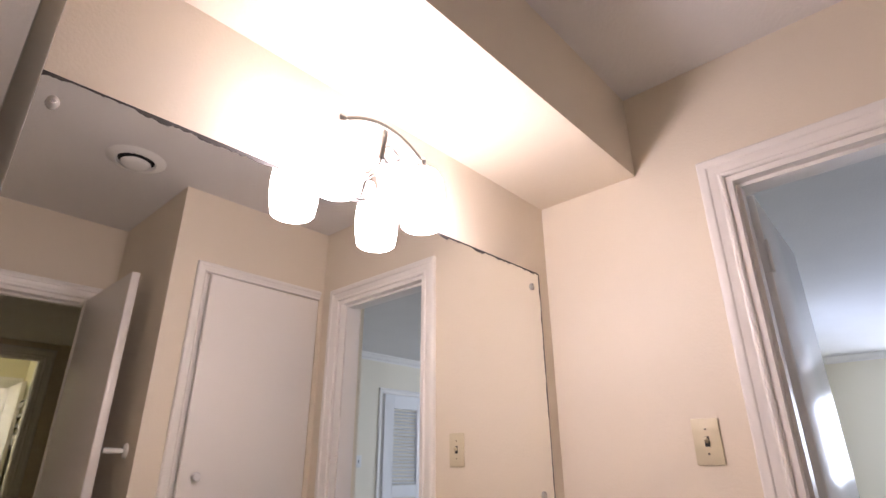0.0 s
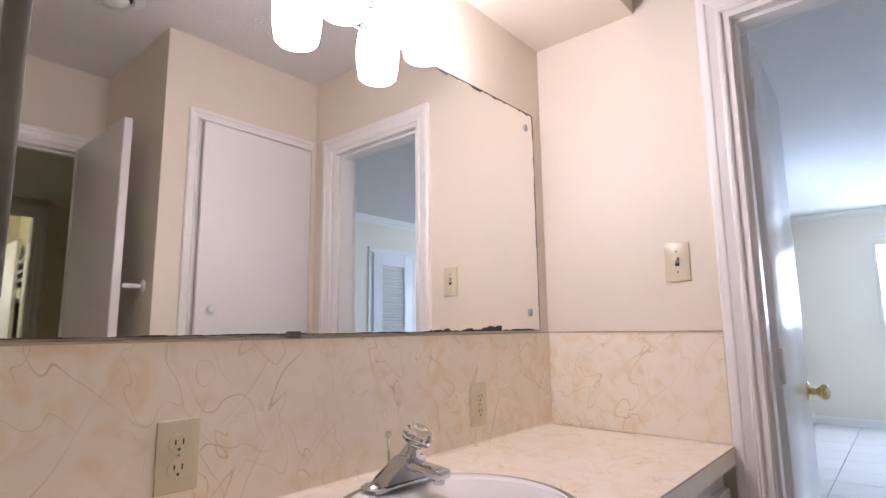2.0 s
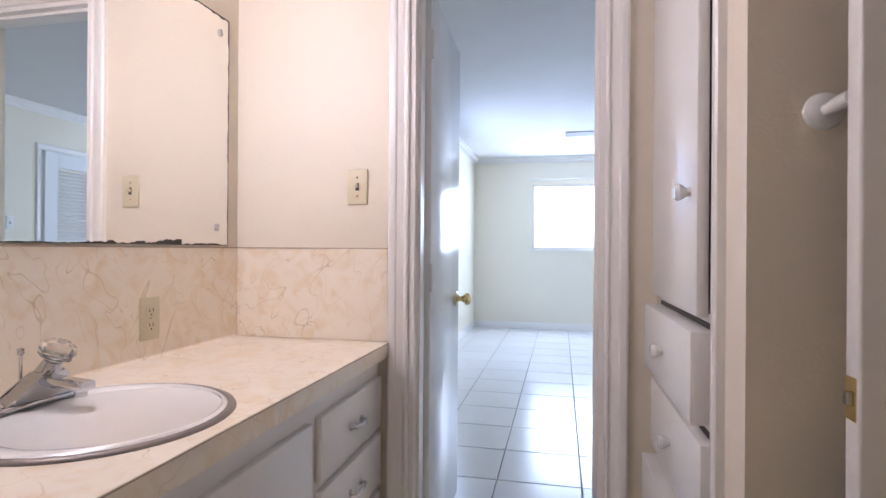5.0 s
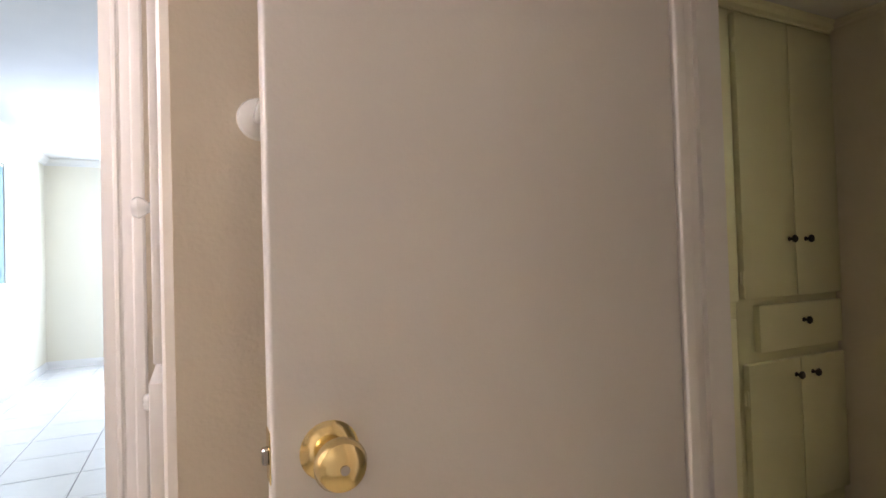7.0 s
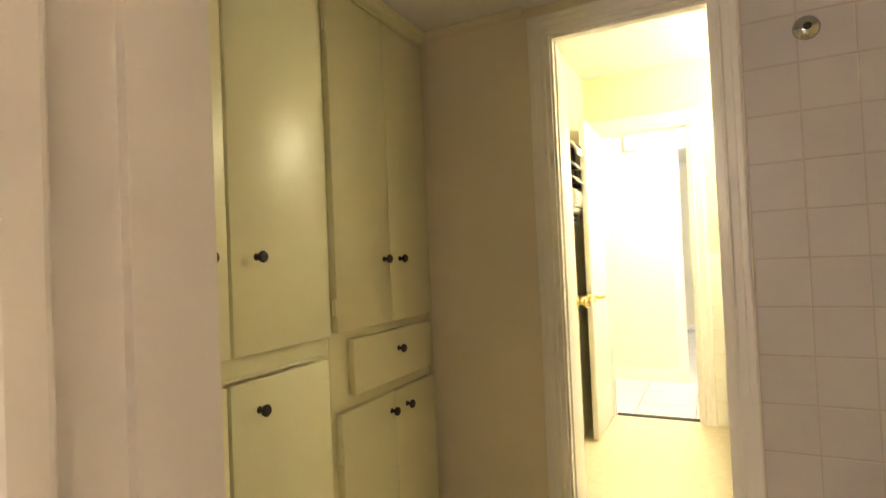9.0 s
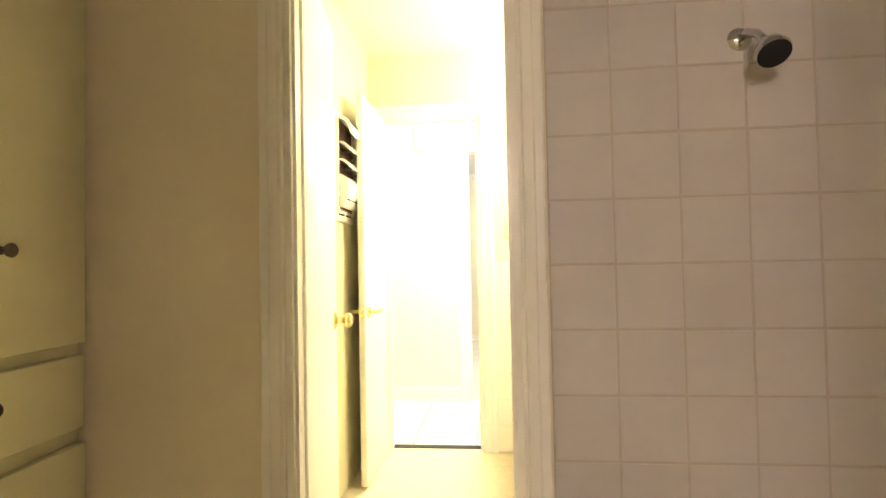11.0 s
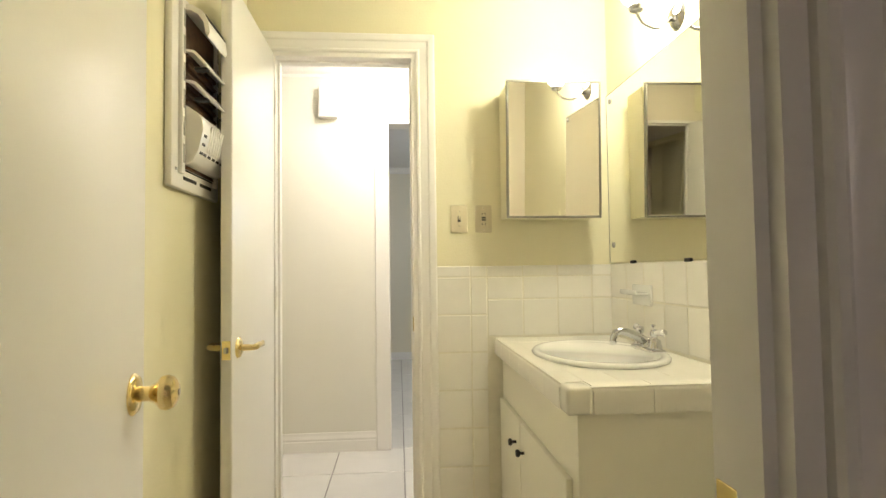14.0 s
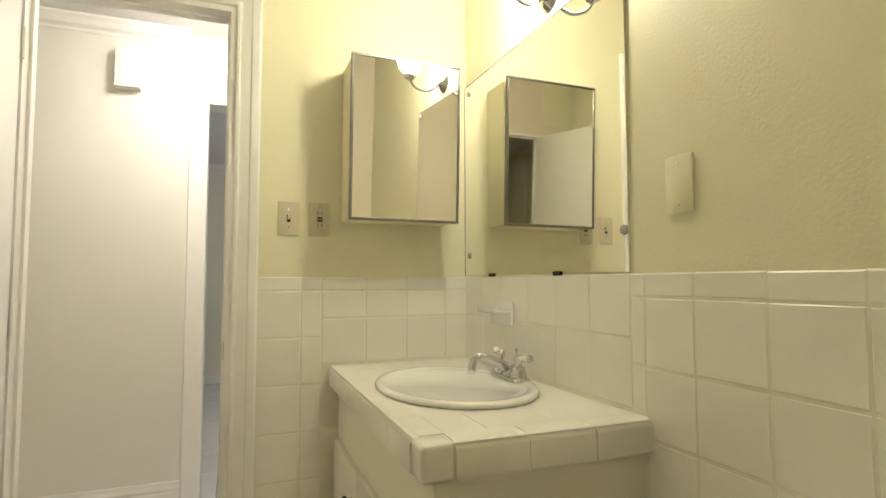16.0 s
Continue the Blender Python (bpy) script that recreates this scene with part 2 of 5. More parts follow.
def flowing(points, n=5):
    """More points along a smooth line through the given ones."""
    p = [Vector(q) for q in points]
    p = [p[0] * 2 - p[1]] + p + [p[-1] * 2 - p[-2]]
    out = []
    for a, b, c, d in zip(p, p[1:], p[2:], p[3:]):
        for i in range(n):
            t = i / n
            out.append(0.5 * (2 * b + (c - a) * t + (2 * a - 5 * b + 4 * c - d) * t * t + (3 * b - a - 3 * c + d) * t ** 3))
    return out + [p[-2]]


def extrude_profile(bm, profile, axis, a0, a1):
    """A moulding: a closed outline of (u, v) swept along an axis from a0 to a1."""
    def place(a, u, v):
        return {"x": (a, u, v), "y": (u, a, v), "z": (u, v, a)}[axis]
    r0 = [bm.verts.new(place(a0, u, v)) for u, v in profile]
    r1 = [bm.verts.new(place(a1, u, v)) for u, v in profile]
    k = len(profile)
    for i in range(k):
        bm.faces.new((r0[i], r0[(i + 1) % k], r1[(i + 1) % k], r1[i]))
    bm.faces.new(r0)
    bm.faces.new(r1)
    return bm


def mesh_ob(name, bm, mat, smooth=0.6):
    bmesh.ops.recalc_face_normals(bm, faces=bm.faces)
    me = bpy.data.meshes.new(name)
    bm.to_mesh(me)
    bm.free()
    me.materials.append(mat)
    if smooth:
        me.shade_smooth()
        me.set_sharp_from_angle(angle=smooth)
    return new(name, me)


def part(name, bm, mat, parent, label="", smooth=0.6):
    ob = mesh_ob(name, bm, mat, smooth)
    ob.parent = parent
    if label:
        ob["label"] = label
    return ob


def thing(name, m, label, category, group=""):
    ob = new(name)
    ob.empty_display_size = 0.1
    ob.matrix_world = m
    return tagged(ob, label, category, group)


def structure(name, bm, mat, label, category, smooth=0.0):
    return tagged(mesh_ob(name, bm, mat, smooth), label, category, kind="structure")


def B():
    return bmesh.new()


def wall(name, along, a0, a1, p0, p1, z0, z1, mat, label, openings=()):
    """A wall along 'x' or 'y' from a0 to a1, between the planes p0 and p1, with openings (o0, o1, sill, head) right through it."""
    bm = B()

    def slab(c0, c1, s0, s1):
        if c1 - c0 > 1e-4 and s1 - s0 > 1e-4:
            if along == "x":
                box(bm, c0, c1, p0, p1, s0, s1)
            else:
                box(bm, p0, p1, c0, c1, s0, s1)
    at = a0
    for o0, o1, s, h in sorted(openings):
        slab(at, o0, z0, z1)
        slab(o0, o1, z0, s)
        slab(o0, o1, h, z1)
        at = o1
    slab(at, a1, z0, z1)
    return structure(name, bm, mat, label, "wall")


# ---- the plan ----
CEILING = 2.44
X_SW = 2.625            # wall with the bedroom door
Y_CL = -1.36            # linen closet front
X_RC = 1.859            # recess side wall
Y_D1, Y_D1B = -2.095, -2.21   # wall between vanity and shower room
Y_D2, Y_D2B = -3.985, -4.06  # wall between shower room and washroom
Y_EX, Y_EXB = -5.93, -6.03   # wall between washroom and hall
X_M2 = 0.742            # washroom mirror wall
X_L2 = 2.26             # washroom heater wall
Y_HALL = -7.15
X_CAB = 2.53            # face frame of the tall cupboards

# vanity space
wall("wall_mirror", "x", 0.2, 2.745, 0.0, 0.12, 0, 2.6, CREAM, "cream painted wall behind the vanity mirror")
wall("wall_bedroom_door", "y", Y_CL - 0.002, 0.0, X_SW, X_SW + 0.12, 0, 2.6, CREAM, "cream painted wall with the bedroom doorway", [(-1.215, -0.615, 0, 2.035)])
wall("wall_vanity_end", "y", -2.24, 0.12, 0.08, 0.2, 0, 2.6, CREAM, "plain cream wall at the end of the vanity space")
wall("wall_closet_front", "x", X_RC, X_SW, Y_CL - 0.1, Y_CL, 0, 2.6, CREAM, "cream wall round the built-in linen closet", [(2.005, 2.60, 0.12, 2.065)])
wall("wall_recess", "y", Y_D1, Y_CL - 0.1, X_RC, X_RC + 0.1, 0, 2.6, CREAM, "cream recess wall behind the open door")
wall("wall_shower_room_door", "x", 0.2, 2.9, Y_D1B, Y_D1, 0, 2.6, CREAM, "cream wall with the shower room doorway", [(1.12, 1.785, 0, 2.035)])
wall("wall_closet_back", "y", Y_D1, Y_CL, 2.75, 2.85, 0, 2.6, CREAM, "plain wall behind the linen closet")
structure("soffit", box(B(), 0.2, X_SW, -0.36, 0.0, 2.14, CEILING), CREAM, "cream boxed soffit over the vanity mirror", "soffit")
structure("ceiling_vanity", box(B(), 0.08, 2.75, Y_D1B, 0.12, CEILING, CEILING + 0.1), CEIL, "white textured ceiling of the vanity space", "ceiling")
structure("floor_vanity", box(B(), 0.08, 2.72, Y_D1B - 0.01, 0.12, -0.08, 0.0), VINYL, "cream speckled vinyl floor", "floor")

# shower room
wall("wall_cupboards", "y", Y_D2B, Y_D1B, 2.9, 3.0, 0, 2.6, CREAM, "plain wall behind the tall cupboards")
wall("wall_washroom_door", "x", 0.2, 2.9, Y_D2B, Y_D2, 0, 2.6, CREAM, "cream wall with the washroom doorway", [(1.414, 2.006, 0, 2.035)])
wall("wall_shower_end", "y", Y_D2, Y_D1B, 0.45, 0.55, 0, 2.6, CREAM, "plain wall at the shower end")
structure("ceiling_shower_room", box(B(), 0.55, 2.9, Y_D2, Y_D1B, 2.14, 2.24), CEIL, "lowered white ceiling of the shower room", "ceiling")
structure("floor_shower_room", box(B(), 0.45, 2.9, Y_D2B - 0.01, Y_D1B - 0.01, -0.08, 0.0), VINYL, "cream speckled vinyl floor", "floor")

# washroom
wall("wall_washroom_mirror", "y", Y_EX, Y_D2B, X_M2 - 0.12, X_M2, 0, 2.6, YELLOW, "pale yellow wall behind the washroom mirror")
wall("wall_heater", "y", Y_EX, Y_D2B, X_L2, X_L2 + 0.1, 0, 2.6, YELLOW, "pale yellow wall with the wall heater")
wall("wall_hall_door", "x", X_M2 - 0.12, 3.6, Y_EXB, Y_EX, 0, 2.6, YELLOW, "pale yellow wall with the hall doorway", [(1.57, 2.165, 0, 2.035)])
structure("wall_washroom_lining", box(B(), 2.01, X_L2, Y_D2B - 0.004, Y_D2B, 2.1, CEILING), YELLOW, "pale yellow wall over the washroom door", "wall")
structure("ceiling_washroom", box(B(), X_M2, X_L2, Y_EX, Y_D2B, CEILING, CEILING + 0.1), CEIL, "white textured washroom ceiling", "ceiling")
structure("floor_washroom", box(B(), X_M2, X_L2, Y_EXB + 0.05, Y_D2B - 0.01, -0.08, 0.0), VINYL, "cream speckled vinyl floor", "floor")

# hall and the room beyond
wall("wall_hall", "x", 1.795, 3.6, Y_HALL - 0.12, Y_HALL, 0, 2.6, HALLPAINT, "ivory hall wall with a white baseboard")
wall("wall_hall_head", "x", 0.2, 1.795, Y_HALL - 0.12, Y_HALL, 2.08, 2.6, HALLPAINT, "ivory wall over the opening to the far room")
wall("wall_hall_end", "y", -10.7, Y_EXB, 3.6, 3.7, 0, 2.6, HALLPAINT, "plain wall closing the hall")
wall("wall_hall_left", "y", -10.7, Y_EXB, 0.1, 0.2, 0, 2.6, HALLPAINT, "plain wall closing the hall")
wall("wall_hall_side", "x", 0.1, X_M2 - 0.12, Y_EXB, Y_EX, 0, 2.6, HALLPAINT, "plain wall closing the hall")
wall("wall_far_room", "x", 0.1, 3.7, -10.72, -10.6, 0, 2.6, BEDPAINT, "pale wall of the far room")
structure("ceiling_hall", box(B(), 0.1, 3.7, -7.15, Y_EXB, CEILING, CEILING + 0.1), CEIL, "white hall ceiling", "ceiling")
structure("ceiling_far_room", box(B(), 0.1, 3.7, -10.7, -7.15, CEILING, CEILING + 0.1), CEIL, "white ceiling of the far room", "ceiling")

# bedroom
BX0, BX1, BY0, BY1 = X_SW + 0.12, 8.75, -3.7, 0.15
WIN = (-2.0, -0.68, 1.135, 2.06)
SWIN = (6.0, 7.28, 1.04, 2.13)
wall("wall_bedroom_far", "y", BY0 - 0.12, BY1 + 0.12, BX1, BX1 + 0.12, 0, 2.6, BEDPAINT, "ivory bedroom wall with the bright window", [WIN])
wall("wall_bedroom_side", "x", BX0, BX1, BY1, BY1 + 0.12, 0, 2.6, BEDPAINT, "ivory bedroom wall with the shaded window", [SWIN])
wall("wall_bedroom_closet", "x", 3.0, BX1, BY0 - 0.12, BY0, 0, 2.6, BEDPAINT, "ivory bedroom wall with the louvred closet door")
wall("wall_bedroom_near", "y", BY0, Y_CL, 2.87, 2.9, 0, 2.6, BEDPAINT, "ivory bedroom wall beside the doorway")
structure("wall_bedroom_lining", box(B(), 2.745, 2.749, -0.53, BY1, 0, CEILING), BEDPAINT, "ivory bedroom wall by the door", "wall")
structure("ceiling_bedroom", box(B(), X_SW + 0.12, BX1, BY0, BY1, CEILING, CEILING + 0.1), CEIL, "white textured bedroom ceiling", "ceiling")


def trim_profile(w, t):
    """Cross-section of a moulded door casing: w wide, t thick, as (across, out)."""
    return [(0, 0), (0, t * 0.5), (w * 0.05, t * 0.72), (w * 0.14, t * 0.78), (w * 0.2, t * 0.45), (w * 0.27, t * 0.42), (w * 0.42, t * 0.62), (w * 0.58, t * 0.7), (w * 0.64, t * 0.95), (w * 0.78, t * 1.05), (w * 0.92, t * 1.0), (w, t * 0.8), (w, 0)]


def casing(name, along, o0, o1, head, plane, out, width, label, mat=WHITE, thick=0.018, legs=(True, True)):
    """Moulded casing round an opening on the wall plane; out is +1 or -1, the way it stands off. The bead lies on the opening's side."""
    bm = B()
    prof = trim_profile(width, thick)

    def add(points0, points1):
        r0, r1 = [bm.verts.new(p) for p in points0], [bm.verts.new(p) for p in points1]
        k = len(r0)
        for i in range(k):
            bm.faces.new((r0[i], r0[(i + 1) % k], r1[(i + 1) % k], r1[i]))
        bm.faces.new(r0)
        bm.faces.new(r1)

    def at(a, z, d):
        return (a, plane + out * d, z) if along == "x" else (plane + out * d, a, z)
    for edge, s, leg in ((o0, -1, legs[0]), (o1, 1, legs[1])):
        if leg:
            add([at(edge + s * u, 0, d) for u, d in prof], [at(edge + s * u, head + u, d) for u, d in prof])
    w0, w1 = (1 if legs[0] else 0), (1 if legs[1] else 0)
    add([at(o0 - w0 * u, head + u, d) for u, d in prof], [at(o1 + w1 * u, head + u, d) for u, d in prof])
    return structure(name, bm, mat, label, "door casing", 0.4)


def jamb(name, along, o0, o1, head, p0, p1, label, mat=WHITE, stop=None):
    bm = B()
    t = 0.018
    if along == "x":
        box(bm, o0 - 0.002, o0 + t, p0, p1, 0, head)
        box(bm, o1 - t, o1 + 0.002, p0, p1, 0, head)
        box(bm, o0 + t, o1 - t, p0, p1, head - t, head + 0.002)
        if stop:
            box(bm, o0 + t, o0 + t + 0.009, stop[0], stop[1], 0, head - t)
            box(bm, o1 - t - 0.009, o1 - t, stop[0], stop[1], 0, head - t)
            box(bm, o0 + t + 0.009, o1 - t - 0.009, stop[0], stop[1], head - t - 0.009, head - t)
    else:
        box(bm, p0, p1, o0 - 0.002, o0 + t, 0, head)
        box(bm, p0, p1, o1 - t, o1 + 0.002, 0, head)
        box(bm, p0, p1, o0 + t, o1 - t, head - t, head + 0.002)
        if stop:
            box(bm, stop[0], stop[1], o0 + t, o0 + t + 0.011, 0, head - t)
            box(bm, stop[0], stop[1], o1 - t - 0.011, o1 - t, 0, head - t)
            box(bm, stop[0], stop[1], o0 + t + 0.011, o1 - t - 0.011, head - t - 0.011, head - t)
    return structure(name, bm, mat, label, "door jamb")


casing("trim_bedroom_door", "y", -1.215, -0.615, 2.035, X_SW, -1, 0.066, "white moulded casing round the bedroom doorway")
jamb("jamb_bedroom_door", "y", -1.215, -0.615, 2.035, X_SW - 0.002, X_SW + 0.122, "white bedroom door jamb", stop=(X_SW + 0.03, X_SW + 0.07))
structure("jamb_shower_room_door_edge", box(B(), 1.736, 1.750, -2.094, -2.067, 0.0, 2.03, 0.005, 3), WHITE, "white front edge of the shower room jamb", "door jamb")
casing("trim_shower_room_door", "x", 1.12, 1.785, 2.035, Y_D1, 1, 0.066, "white moulded casing round the shower room doorway")
casing("trim_shower_room_door_inside", "x", 1.12, 1.785, 2.035, Y_D1B, -1, 0.066, "white moulded casing inside the shower room", legs=(True, False))
jamb("jamb_shower_room_door", "x", 1.12, 1.785, 2.035, Y_D1B - 0.002, Y_D1 + 0.002, "white shower room door jamb", stop=(Y_D1B + 0.03, Y_D1B + 0.065))
casing("trim_washroom_door", "x", 1.414, 2.006, 2.035, Y_D2, 1, 0.062, "white moulded casing round the washroom doorway")
jamb("jamb_washroom_door", "x", 1.414, 2.006, 2.035, Y_D2B - 0.002, Y_D2 + 0.002, "white washroom door jamb", stop=(Y_D2 - 0.038, Y_D2 - 0.012))
casing("trim_hall_door", "x", 1.57, 2.165, 2.035, Y_EX, 1, 0.08, "white moulded casing round the hall doorway")
casing("trim_hall_door_outside", "x", 1.57, 2.165, 2.035, Y_EXB, -1, 0.068, "white moulded casing on the hall side")
jamb("jamb_hall_door", "x", 1.57, 2.165, 2.035, Y_EXB - 0.002, Y_EX + 0.002, "white hall door jamb", stop=(Y_EXB + 0.02, Y_EXB + 0.055))


# ---- setting details ----
def baseboard(name, axis, a0, a1, plane, out, h=0.09, mat=WHITE, label="white moulded baseboard"):
    prof = [(0, 0), (0.014, 0), (0.014, h * 0.55), (0.011, h * 0.6), (0.013, h * 0.7), (0.008, h * 0.85), (0.006, h), (0, h)]
    return structure(name, extrude_profile(B(), [(plane + out * u, v) for u, v in prof], axis, a0, a1), mat, label, "baseboard")


def crown(name, axis, a0, a1, plane, out, top, size=0.07, mat=WHITE, label="white crown moulding"):
    prof = [(0, 0), (size, 0), (size, -size * 0.15), (size * 0.75, -size * 0.3), (size * 0.55, -size * 0.65), (size * 0.2, -size * 0.8), (size * 0.15, -size), (0, -size)]
    return structure(name, extrude_profile(B(), [(plane + out * u, top + v) for u, v in prof], axis, a0, a1), mat, label, "crown moulding", 0.5)


baseboard("baseboard_hall", "x", 1.80, 3.6, Y_HALL, 1, 0.12)
crown("crown_hall", "x", 1.80, 3.6, Y_HALL, 1, CEILING, 0.07)
baseboard("baseboard_far_room", "x", 0.2, 3.6, -10.6, 1, 0.09)
crown("crown_far_room", "x", 0.2, 3.6, -10.6, 1, CEILING, 0.07)
baseboard("baseboard_bedroom_far", "y", BY0, BY1, BX1, -1)
baseboard("baseboard_bedroom_side", "x", 2.75, BX1, BY1, -1)
baseboard("baseboard_bedroom_closet_near", "x", 3.0, 5.0, BY0, 1)
crown("crown_bedroom_far", "y", BY0, BY1, BX1, -1, CEILING)
crown("crown_bedroom_side", "x", 2.75, BX1, BY1, -1, CEILING)
crown("crown_bedroom_closet", "x", 3.0, BX1, BY0, 1, CEILING)
crown("trim_cupboard_top", "y", Y_D2, Y_D1B, 2.56, -1, 2.14, 0.045, LAMPTINTPAINT, "cream moulding over the cupboards")
crown("trim_shower_room_top", "x", 2.08, 2.56, Y_D2, 1, 2.14, 0.03, CREAM, "cream moulding under the shower room ceiling")
hc = B()
box(hc, 1.705, 1.797, Y_HALL - 0.125, Y_HALL + 0.014, 0, 2.10, 0.004)
box(hc, 0.2, 1.705, Y_HALL - 0.125, Y_HALL + 0.014, 2.07, 2.16, 0.004)
structure("trim_far_room_opening", hc, WHITE, "white casing round the opening to the far room", "door casing")
structure("threshold_hall", box(B(), 1.57, 2.165, Y_EXB - 0.01, Y_EXB + 0.05, -0.02, 0.004, 0.003), DARK, "dark joint strip in the hall doorway", "threshold")


# ---- fittings used in several places ----
def screw(parent, x, z, y=0.0065):
    part("screw", lathe(B(), [(0.0028, 0), (0.0028, 0.001), (0.0, 0.0014)], "y", (x, y, z), 8), STEEL, parent)


def wall_plate(m, kind, label, mat=IVORY, group="wall plates"):
    """A cover plate in the local xz plane, standing off towards +y."""
    ob = thing("wall_plate" if kind == "blank" else {"switch": "light_switch", "outlet": "power_outlet", "gfci": "power_outlet"}[kind], m, label, {"switch": "light switch", "outlet": "power outlet", "gfci": "power outlet", "blank": "wall plate"}[kind], group)
    part("plate", box(B(), -0.035, 0.035, 0, 0.0065, -0.0575, 0.0575, 0.003, 2), mat, ob)
    if kind == "switch":
        part("bezel", box(B(), -0.006, 0.006, 0.006, 0.008, -0.0125, 0.0125, 0.0005), DARK, ob, "dark toggle slot")
        bm = box(B(), -0.004, 0.004, 0.0, 0.018, -0.005, 0.005, 0.0015)
        t = part("toggle", bm, mat, ob)
        t.matrix_basis = pose(0, 0.005, 0.0, 25, 0, 0)
        screw(ob, 0, 0.030)
        screw(ob, 0, -0.030)
    elif kind == "outlet":
        for z in (0.0195, -0.0195):
            part("socket", lathe(B(), [(0.0172, 0.006), (0.0172, 0.0085), (0.0, 0.0088)], "y", (0, 0, z), 20, (1, 0.82)), mat, ob)
            for x, h in ((-0.0063, 0.0045), (0.0063, 0.0038)):
                part("slot", box(B(), x - 0.0011, x + 0.0011, 0.0086, 0.0092, z + 0.003 - h, z + 0.003 + h), DARK, ob)
            part("slot", lathe(B(), [(0.0024, 0.0086), (0.0024, 0.0092), (0, 0.0092)], "y", (0, 0, z - 0.0085), 10), DARK, ob)
        screw(ob, 0, 0.0)
    elif kind == "gfci":
        part("socket", box(B(), -0.0165, 0.0165, 0.006, 0.009, -0.0335, 0.0335, 0.001), mat, ob)
        for z in (0.0215, -0.0215):
            for x in (-0.0063, 0.0063):
                part("slot", box(B(), x - 0.0012, x + 0.0012, 0.0088, 0.0096, z - 0.0045, z + 0.0045), DARK, ob)
        for z in (0.0045, -0.0045):
            part("button", box(B(), -0.009, 0.009, 0.0088, 0.0112, z - 0.0032, z + 0.0032, 0.0006), DARK, ob, "dark test button")
        screw(ob, 0, 0.045)
        screw(ob, 0, -0.045)
    else:
        screw(ob, 0, 0.041)
        screw(ob, 0, -0.041)
    return ob


def door_knob(parent, x, y, z, out, mat=BRASS, label="polished brass knob"):
    """A turned knob with its rosette, on an axis along the local y."""
    k = part("knob", lathe(B(), [(0.0, out * 0.066), (0.014, out * 0.066), (0.024, out * 0.060), (0.028, out * 0.050), (0.026, out * 0.041), (0.017, out * 0.033), (0.012, out * 0.024), (0.012, out * 0.006)], "y", (x, y, z), 28), mat, parent, label)
    part("rosette", lathe(B(), [(0.0, out * 0.008), (0.016, out * 0.010), (0.028, out * 0.007), (0.033, out * 0.002), (0.033, 0)], "y", (x, y, z), 28), mat, k)
    part("keyhole", lathe(B(), [(0.005, out * 0.066), (0.005, out * 0.068), (0, out * 0.068)], "y", (x, y, z), 12), STEEL, k)
    return k


def lever_handle(parent, x, y, z, out, way):
    k = part("lever", tube(B(), [(x, y + out * 0.008, z), (x, y + out * 0.045, z), (x + way * 0.006, y + out * 0.052, z + 0.001), (x + way * 0.04, y + out * 0.054, z + 0.004), (x + way * 0.085, y + out * 0.052, z - 0.002), (x + way * 0.1, y + out * 0.05, z + 0.003)], [0.011, 0.009, 0.010, 0.009, 0.008, 0.006], 12), BRASS, parent, "polished brass lever")
    part("rosette", lathe(B(), [(0.0, out * 0.012), (0.02, out * 0.011), (0.03, out * 0.006), (0.033, 0)], "y", (x, y, z), 24), BRASS, k)
    return k


def door_leaf(name, m, width, height, thick, mat, label, knob="knob", knob_z=0.93, hinge_side_out=1):
    """A flush door whose hinged edge is the local z axis; it reaches to +x, and its faces are at y = 0 and y = -thick."""
    ob = thing(name, m, label, "door")
    part("leaf", box(B(), 0.003, width, -thick, 0, 0.012, height, 0.005, 3), mat, ob)
    kx = width - 0.062
    if knob == "knob":
        door_knob(ob, kx, 0, knob_z, 1)
        door_knob(ob, kx, -thick, knob_z, -1)
    else:
        lever_handle(ob, kx, 0, knob_z, 1, -1)
        lever_handle(ob, kx, -thick, knob_z, -1, -1)
    lp = part("latch_plate", box(B(), width - 0.001, width + 0.0012, -thick * 0.5 - 0.0125, -thick * 0.5 + 0.0125, knob_z - 0.028, knob_z + 0.028, 0.0005), BRASS, ob, "brass latch plate")
    part("latch_bolt", box(B(), width, width + 0.008, -thick * 0.5 - 0.006, -thick * 0.5 + 0.006, knob_z - 0.009, knob_z + 0.009, 0.002), STEEL, lp)
    for z in (0.22, 1.02, 1.82) if hinge_side_out else ():
        h = part("hinge", box(B(), -0.001, 0.0015, -thick, -0.002, z - 0.045, z + 0.045), mat, ob, "painted hinge leaf")
        part("hinge_pin", lathe(B(), [(0.005, z - 0.047), (0.0055, z - 0.045), (0.0055, z + 0.045), (0.005, z + 0.05)], "z", (-0.003, 0.004 if hinge_side_out > 0 else -thick - 0.004, 0), 10), mat, h)
    return ob


# shower room door, open flat towards the recess wall
door_leaf("door_1", pose(1.739, -2.066, 0, 0, 0, 90.0), 0.614, 2.025, 0.034, DOORWHITE, "white painted flush door with brass knob, open against the recess", knob_z=0.932, hinge_side_out=0)
# bedroom door, open into the bedroom
door_leaf("door_2", pose(2.762, -0.617, 0, 0, 0, 2.0), 0.635, 2.022, 0.035, BLUEWHITE, "glossy white flush bedroom door with brass knob, standing open", knob_z=0.90, hinge_side_out=-1)
# washroom door, open past square
door_leaf("door_3", pose(2.014, -4.050, 0, 0, 0, -80.5), 0.605, 2.022, 0.035, WHITE, "white flush washroom door with brass knob, standing open", knob_z=0.935)
# hall door, open into the washroom
door_leaf("door_4", pose(2.150, -5.922, 0, 0, 0, 90.2), 0.56, 2.022, 0.035, WHITE, "white flush hall door with brass lever handles, standing open", knob="lever", knob_z=0.893)

